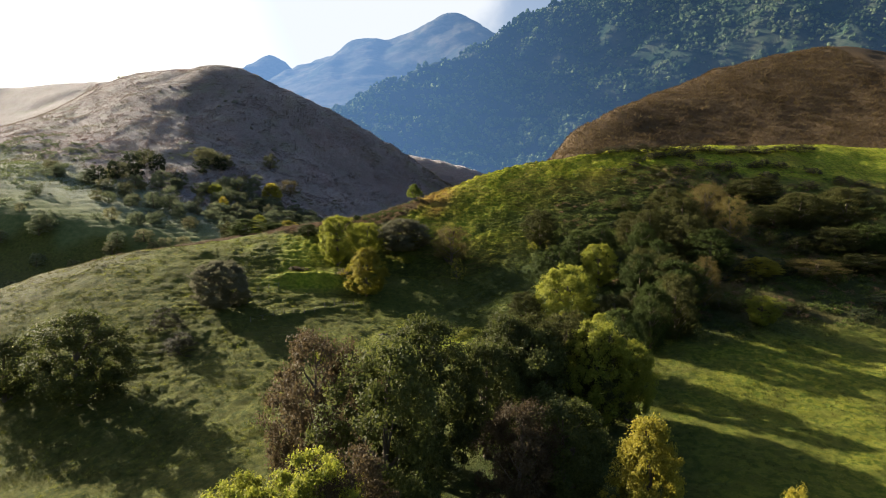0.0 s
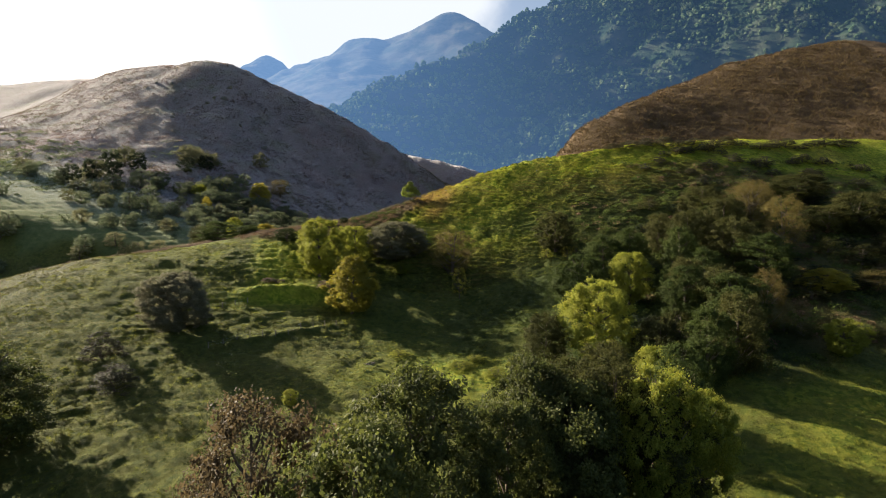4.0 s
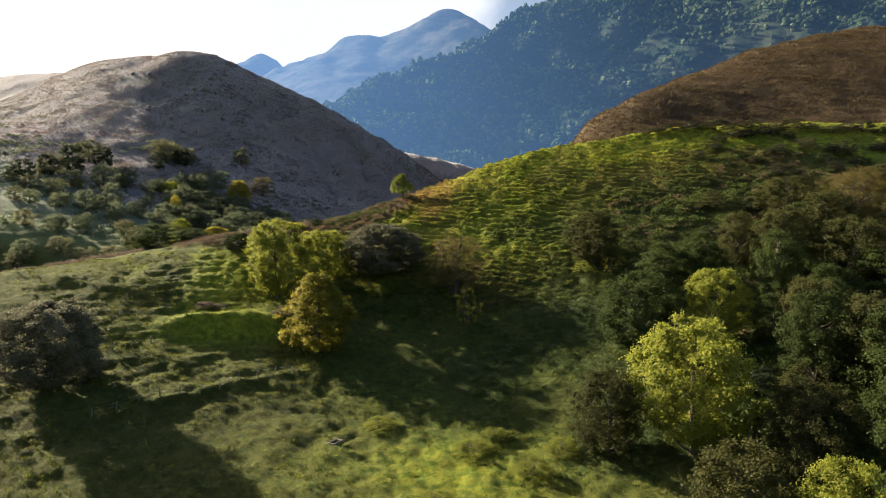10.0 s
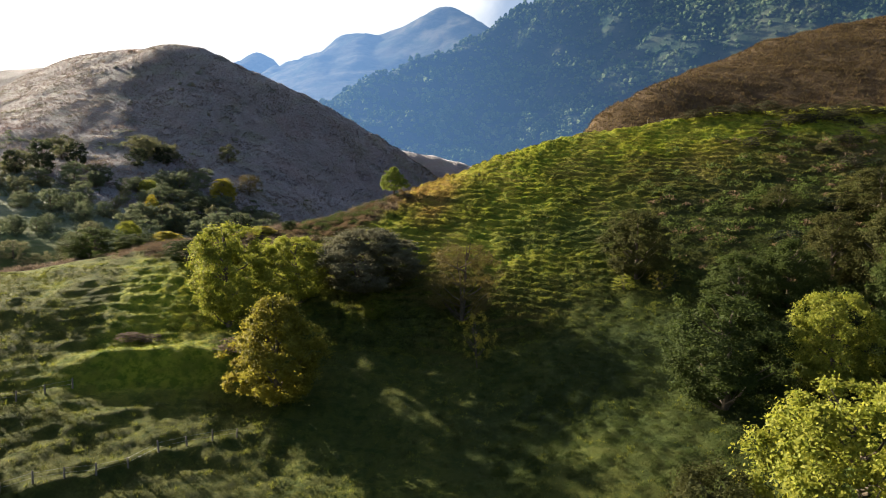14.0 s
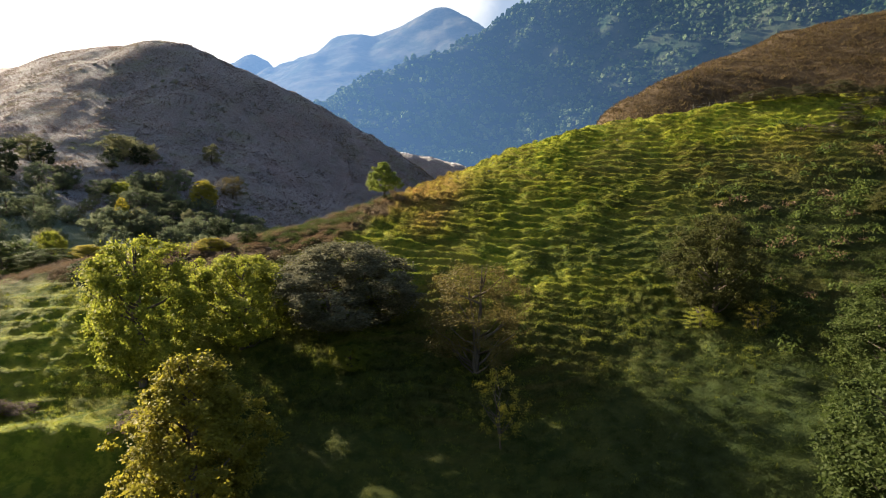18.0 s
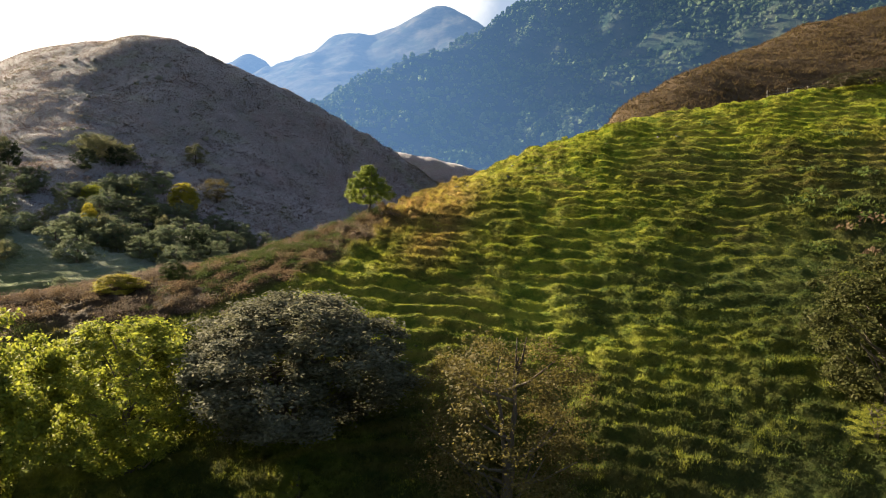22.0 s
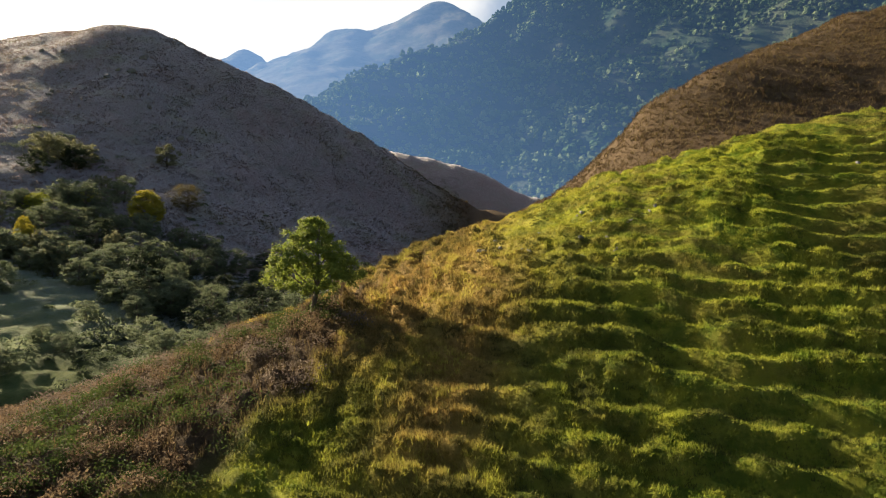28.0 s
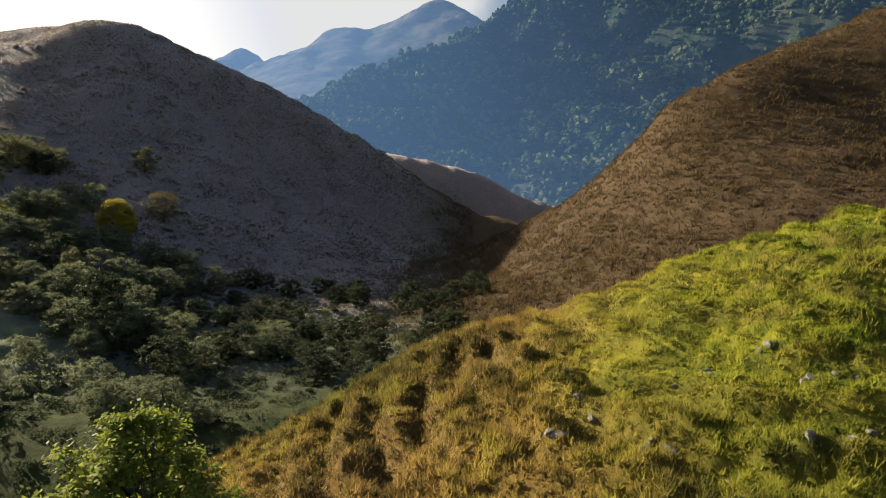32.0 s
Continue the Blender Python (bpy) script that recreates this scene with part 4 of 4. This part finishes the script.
def tufts(name, xy, seed, blades, tall, wide, label):
    """Tufts of thin blades on the land, as one sheet of plants."""
    rng = np.random.default_rng(seed)
    x, y = xy
    z = land(x, y)
    cover = covers(x, y)
    grow = 1 + 0.7 * cover["dry"] + 1.1 * cover["bracken"] - 0.25 * cover["lush"]
    grow = grow * (0.5 + 1.3 * tussocks(x, y))
    n = len(x)
    k = np.repeat(np.arange(n), blades)
    m = len(k)
    a = rng.uniform(0, 2 * np.pi, m)
    out = rng.uniform(0.15, 0.8, m)
    h = tall * rng.uniform(0.5, 1.2, m) * grow[k]
    root = np.stack([x[k] + rng.normal(0, 0.5 * tall, m), y[k] + rng.normal(0, 0.5 * tall, m), z[k] - 0.06 * tall], -1)
    way = np.stack([np.cos(a) * out, np.sin(a) * out, 1 - 0.4 * out], -1)
    side = np.stack([-np.sin(a), np.cos(a), 0 * a], -1) * (wide * rng.uniform(0.6, 1.3, m))[:, None]
    tip = root + way * h[:, None] + np.stack([np.cos(a), np.sin(a), -0.3 + 0 * a], -1) * (0.3 * h * out)[:, None]
    co = np.stack([root - side * 0.5, root + side * 0.5, tip], 1).reshape(-1, 3)
    f = np.arange(m * 3).reshape(-1, 3)
    ob = mesh_object(name, co, f, TUFT)
    for key, v in (*cover.items(), ("tint", 0.52 + (np.clip(0.5 + 0.55 * fbm(x, y, 0.9, 3, 97) + rng.normal(0, 0.1, n), 0, 1) - 0.52) * (1 - 0.75 * np.clip(cover["bracken"] + cover["heath"], 0, 1)))):
        ob.data.attributes.new(key, "FLOAT", "POINT").data.foreach_set("value", np.repeat(v[k], 3).astype(np.float32))
    return tagged(ob, label, "grass", kind="stuff")


def lips(x, y):
    s = terrace(x, y, broad(x, y))
    return np.exp(-((np.minimum(s, 1 - s) / 0.13) ** 2)) + 0.15


def thicket(name, xy, seed, lo, hi, leaf, per, size, label):
    """Low mounds of small leaves that nobody could count, as one sheet of plants."""
    rng = np.random.default_rng(seed)
    x, y = xy
    z = land(x, y)
    r = rng.uniform(lo, hi, len(x))
    k = np.repeat(np.arange(len(x)), per)
    m = len(k)
    d = rng.normal(0, 1, (m, 3))
    d /= np.linalg.norm(d, axis=1)[:, None]
    d[:, 2] = np.abs(d[:, 2])
    c = np.stack([x[k], y[k], z[k]], -1) + d * (r[k] * rng.uniform(0.5, 1.0, m))[:, None] * (1.25, 1.25, 0.9)
    a, b = rng.normal(0, 1, (m, 3)), rng.normal(0, 1, (m, 3))
    a /= np.linalg.norm(a, axis=1)[:, None]
    b = np.cross(a, b)
    b /= np.linalg.norm(b, axis=1)[:, None]
    s = (size * rng.uniform(0.6, 1.4, m))[:, None]
    co = np.stack([c - a * s, c - b * s * 0.5, c + a * s, c + b * s * 0.5], 1).reshape(-1, 3)
    ob = mesh_object(name, co, np.arange(m * 4).reshape(-1, 4), LEAF[leaf])
    return tagged(ob, label, "undergrowth", kind="stuff")


def ridge_bracken(x, y):
    c = covers(x, y)
    return c["bracken"] * (1 - 0.5 * c["lush"]) * (y < 177.5)


def in_patches(size, seed, lo):
    return lambda x, y: ridge_bracken(x, y) * smooth(fbm(x, y, size, 3, seed), lo, lo + 0.35)


thicket("ridge_bracken", scatter(51, 4200, -50, 4, 148, 200, in_patches(6, 101, -0.2)), 52, 0.35, 0.8, "fern", 200, 0.055, "russet bracken mounds along the ridge")
thicket("ridge_heather", scatter(53, 2800, -52, 0, 150, 196, in_patches(7, 102, -0.2)), 54, 0.4, 1.0, "heather", 260, 0.05, "purple-brown heather among ridge bracken")
thicket("ridge_brambles", scatter(55, 2800, -46, 3, 150, 192, in_patches(6, 103, -0.2)), 56, 0.35, 0.9, "weed", 220, 0.05, "green brambles among ridge bracken")
thicket("slope_weeds", scatter(57, 4200, 3, 46, 100, 155, lambda x, y: covers(x, y)["wood"]), 58, 0.2, 0.6, "weed", 80, 0.055, "dark green weeds low on the terraced slope")
thicket("scrub_floor", scatter(59, 2600, 24, 120, 94, 178, lambda x, y: np.maximum(covers(x, y)["wood"], covers(x, y)["bracken"])), 60, 0.5, 1.3, "weed", 70, 0.16, "dark brambles under the hillside scrub")
thicket("scrub_bracken", scatter(61, 1500, 24, 120, 100, 185, lambda x, y: covers(x, y)["bracken"]), 62, 0.5, 1.1, "fern", 60, 0.15, "rusty bracken in the hillside scrub")
# leaf colour darkened to paint the shade of the valley bottom
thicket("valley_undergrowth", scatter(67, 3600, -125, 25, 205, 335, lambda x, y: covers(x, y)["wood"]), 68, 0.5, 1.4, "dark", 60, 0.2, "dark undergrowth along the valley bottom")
thicket("hill_foot_shrubs", scatter(63, 1500, -260, -60, 250, 400, lambda x, y: smooth(fbm(x, y, 30, 3, 17), -0.1, 0.5)), 64, 0.8, 2.4, "valley", 50, 0.35, "grey-green shrubs round the foot of the hill")
thicket("knoll_heather", scatter(65, 500, -85, -46, 150, 172, lambda x, y: 1 - smooth(np.abs(y - 160 - 0.2 * (x + 60)), 2, 7)), 66, 0.5, 1.1, "heather", 90, 0.12, "grey heather along the knoll's far edge")


def open_grass(x, y):
    return 1 - 0.85 * covers(x, y)["bracken"]


tufts("terrace_tussocks", scatter(21, 215000, -30, 66, 136, 196, lambda x, y: open_grass(x, y) * (0.6 + 0.4 * smooth(tussocks(x, y), 0.1, 0.5))), 22, 7, 0.15, 0.042, "shaggy green tussocks along the cattle terraces")
tufts("ridge_grass", scatter(23, 50000, -14, 36, 158, 190, lambda x, y: open_grass(x, y) * (0.3 + 0.7 * smooth(tussocks(x, y), 0.1, 0.5))), 24, 9, 0.16, 0.035, "short green and tawny grass on the ridge")
tufts("pasture_grass", scatter(25, 90000, -95, 95, 40, 150, lambda x, y: 0.35 + 0.5 * smooth(fbm(x, y, 3.0, 2, 15), -0.3, 0.5)), 26, 8, 0.2, 0.045, "rough pasture grass on the knoll")
tufts("pasture_tussocks", scatter(35, 34000, -92, 60, 72, 150, lambda x, y: 0.15 + 0.85 * smooth(fbm(x, y, 4.0, 3, 18), -0.2, 0.5)), 36, 12, 0.26, 0.05, "coarse tussocks on the rough pasture")
tufts("plateau_grass", scatter(31, 40000, 36, 140, 168, 215, lambda x, y: 0 * x + 0.9), 32, 5, 0.26, 0.055, "bright green plateau grass")
tufts("bracken_clumps", scatter(27, 80000, -10, 260, 235, 440, lambda x, y: 0.5 + 0.4 * smooth(fbm(0.4 * x + 0.2 * y, broad(x, y) + 0.12 * x, 2.6, 3, 81), -0.1, 0.4)), 28, 5, 0.5, 0.26, "rusty bracken clumps in rows on the hill")
tufts("moor_clumps", scatter(29, 120000, -340, 20, 290, 620, lambda x, y: 0.3 + 0.7 * smooth(fbm(x, y, 9, 3, 16), -0.4, 0.3)), 30, 4, 0.6, 0.34, "heather and moor grass on the round hill")


def canopy(seed, n):
    """Far tree crowns on the mountain, each a small lumpy dome."""
    rng = np.random.default_rng(seed)
    x, y = rng.uniform(-560, 1100, n), rng.uniform(690, 1600, n)
    ok = (rng.uniform(0, 1, n) < 0.5 + 0.6 * smooth(fbm(x, y, 110, 4, 19), -0.45, 0.25)) & (np.abs(x) < 0.75 * y)
    x, y = x[ok], y[ok]
    m = len(x)
    size = rng.uniform(2.2, 5.6, m) * (0.75 + 0.25 * smooth(fbm(x, y, 60, 2, 29), -0.4, 0.4))
    tall = size * rng.uniform(0.9, 1.5, m)
    around = np.arange(6) * np.pi / 3
    shell = [(0.0, 0.0, 1.0)]
    for tilt, turn in ((0.62, 0.0), (1.15, 0.5), (1.8, 0.0)):
        shell += [(math.sin(tilt) * math.cos(a + turn), math.sin(tilt) * math.sin(a + turn), math.cos(tilt)) for a in around.tolist()]
    shell = np.array(shell)
    faces = [(0, 1 + k, 1 + (k + 1) % 6) for k in range(6)]
    for r in (1, 7):
        for k in range(6):
            a, b = r + k, r + (k + 1) % 6
            faces += [(a, a + 6, b), (b, a + 6, b + 6)]
    lumps = rng.uniform(0.72, 1.22, (m, len(shell), 1))
    co = shell[None] * lumps * np.stack([size, size, tall], -1)[:, None]
    co = co + np.stack([x, y, wooded(x, y) + 0.6 * tall], -1)[:, None]
    tris = np.array(faces)[None] + (np.arange(m) * len(shell))[:, None, None]
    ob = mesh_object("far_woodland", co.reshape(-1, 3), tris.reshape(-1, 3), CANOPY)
    return tagged(ob, "blue-green broadleaf woodland on the mountain flank", "woodland", kind="stuff")


canopy(33, 30000)


def rock(seed):
    rng = np.random.default_rng(seed)
    bm = bmesh.new()
    bmesh.ops.create_icosphere(bm, subdivisions=2, radius=1.0)
    cuts = rng.normal(0, 1, (7, 3))
    for v in bm.verts:
        for c in cuts:
            c = Vector(c).normalized()
            d = v.co.dot(c) - 0.62
            if d > 0:
                v.co -= c * d
        v.co += Vector(rng.normal(0, 0.04, 3))
    me = bpy.data.meshes.new("rock")
    bm.to_mesh(me)
    bm.free()
    me.materials.append(ROCK)
    return me


ROCKS = [rock(40 + k) for k in range(4)]
STONES = [(6.8, 174.5), (7.4, 174.9), (8.8, 175.5), (9.6, 176), (10.4, 176.2), (11.3, 176.5), (12.9, 175.7), (3.4, 176), (7, 176.5), (5.2, 178), (2.1, 178.2),
          (7.4, 173), (5.5, 173.2), (5.3, 178.5), (6.5, 178), (7.2, 176.8), (9.1, 177), (3.1, 176.5), (4.3, 174.8), (6, 174.8), (2, 179), (0.8, 177.5), (4.4, 178.3),
          (7.6, 176.5), (23.2, 175.1), (17.9, 176.4), (21.6, 175.7), (18.4, 176), (20.2, 175.6), (14.5, 176.4), (16.1, 176.6), (25.0, 174.6)]
STONES += [(x + 0.35 * math.sin(9.1 * k), y + 0.25 * math.cos(5.3 * k) - 0.1) for k, (x, y) in enumerate(STONES) if k % 3 != 1]
for k, (x, y) in enumerate(STONES):
    ob = new("rock", ROCKS[k % 4])
    r = 0.07 + 0.13 * ((k * 37) % 11) / 11
    ob.matrix_basis = Matrix.LocRotScale((x, y, height(x, y) - 0.15 * r), Euler((0.3 * (k % 5), 0.2 * (k % 3), k * 1.7)), (r * 1.7, r * 1.2, r * 0.7))
    tagged(ob, "weathered pale limestone rock in hillside grass", "rock", "hillside rocks")

for k, (x, y) in enumerate([(-176, 438), (-195, 484), (-161, 473), (-155, 489), (-162, 464), (-154, 473), (-155, 491), (-177, 442), (-207, 487), (-134, 446), (-115, 434)]):
    ob = new("crag", ROCKS[k % 4])
    r = 1.1 + 0.9 * ((k * 29) % 7) / 7
    ob.matrix_basis = Matrix.LocRotScale((x, y, height(x, y) + 0.1 * r), Euler((0.4, 0.2 * (k % 3), k * 1.3)), (r * 1.5, r, r * 1.3))
    tagged(ob, "pale limestone crag on the heathery hill", "crag", "hill crags")

WOOD_GREY, wnt, wb = fresh("weathered_wood", 0.85, 0.2)
grain = noise_tex(wnt, 9.0, 6.0, 0.7, (1, 1, 0.15))
wnt.links.new(mix(wnt, ramp(wnt, grain, 0.3, 0.7), (0.1, 0.085, 0.07), (0.24, 0.21, 0.17)), wb.inputs["Base Color"])
add_bump(wnt, wb, grain, 0.5, 0.01)


def fence(points, label):
    """Rough split posts with two wires between the tops."""
    root = tagged(new("fence"), label, "fence")
    root.location = (*points[0], height(*points[0]))
    tops = []
    for k, (x, y) in enumerate(points):
        z = height(x, y)
        lean = Vector((0.06 * math.sin(7 * k), 0.06 * math.cos(5 * k), 0))
        base = Vector((x, y, z - 0.2)) - root.location
        co, f = limb([base, base + Vector((0, 0, 0.6)) + 0.5 * lean, base + Vector((0, 0, 1.05 + 0.1 * math.sin(3 * k))) + lean, base + Vector((0, 0, 1.08 + 0.1 * math.sin(3 * k))) + lean],
                     [0.075, 0.07, 0.06, 0.01], 7)
        part("post", [tuple(v) for v in co], f, WOOD_GREY, root)
        tops.append(base + lean)
    for rise in (0.6, 0.95):
        co, f = limb([t + Vector((0, 0, rise)) for t in tops], [0.006] * len(tops), 4)
        part("wire", [tuple(v) for v in co], f, WIRE, root)


WIRE, vnt, vb = fresh("galvanised_wire", 0.45, 0.5)
vb.inputs["Base Color"].default_value, vb.inputs["Metallic"].default_value = (0.4, 0.4, 0.4, 1), 0.9
fence([(-34 + 1.66 * k, 110.8 + 1.15 * k + 0.3 * math.sin(k)) for k in range(11)], "low fence of weathered posts across the pasture")
fence([(36.0 + 2.4 * k, 182.6 + 0.25 * k) for k in range(4)], "short fence of weathered posts on the plateau edge")
fence([(-38.2 + 1.75 * k, 122.9 + 1.1 * k) for k in range(4)], "short fence of weathered posts on the knoll")


def hay_rack(x, y, turn):
    """An open wooden frame lying on the pasture."""
    root = tagged(new("wooden_frame"), "pale weathered wooden frame lying on the pasture", "frame")
    root.matrix_basis = pose(x, y, height(x, y) + 0.08, 4, -6, turn)
    for name, cx, cy, cz, sx, sy, sz in (("side_rail", 0, 0.5, 0, 1.8, 0.09, 0.22), ("side_rail", 0, -0.5, 0, 1.8, 0.09, 0.22),
                                         ("end_board", 0.86, 0, 0, 0.08, 0.91, 0.2), ("end_board", -0.86, 0, 0, 0.08, 0.91, 0.2), ("cross_bar", 0, 0, 0.02, 0.09, 0.91, 0.16)):
        bm = bmesh.new()
        bmesh.ops.create_cube(bm, size=1.0)
        bmesh.ops.scale(bm, vec=(sx, sy, sz), verts=bm.verts)
        bmesh.ops.bevel(bm, geom=bm.edges[:], offset=0.012, segments=1, affect="EDGES")
        bmesh.ops.translate(bm, vec=(cx, cy, cz), verts=bm.verts)
        me = bpy.data.meshes.new(name)
        bm.to_mesh(me)
        bm.free()
        me.materials.append(WOOD_GREY)
        new(name, me).parent = root


hay_rack(-10.7, 108.9, -35)

for protos in KINDS.values():
    for p in protos:
        for o in (*p.children_recursive[::-1], p):
            bpy.data.objects.remove(o)
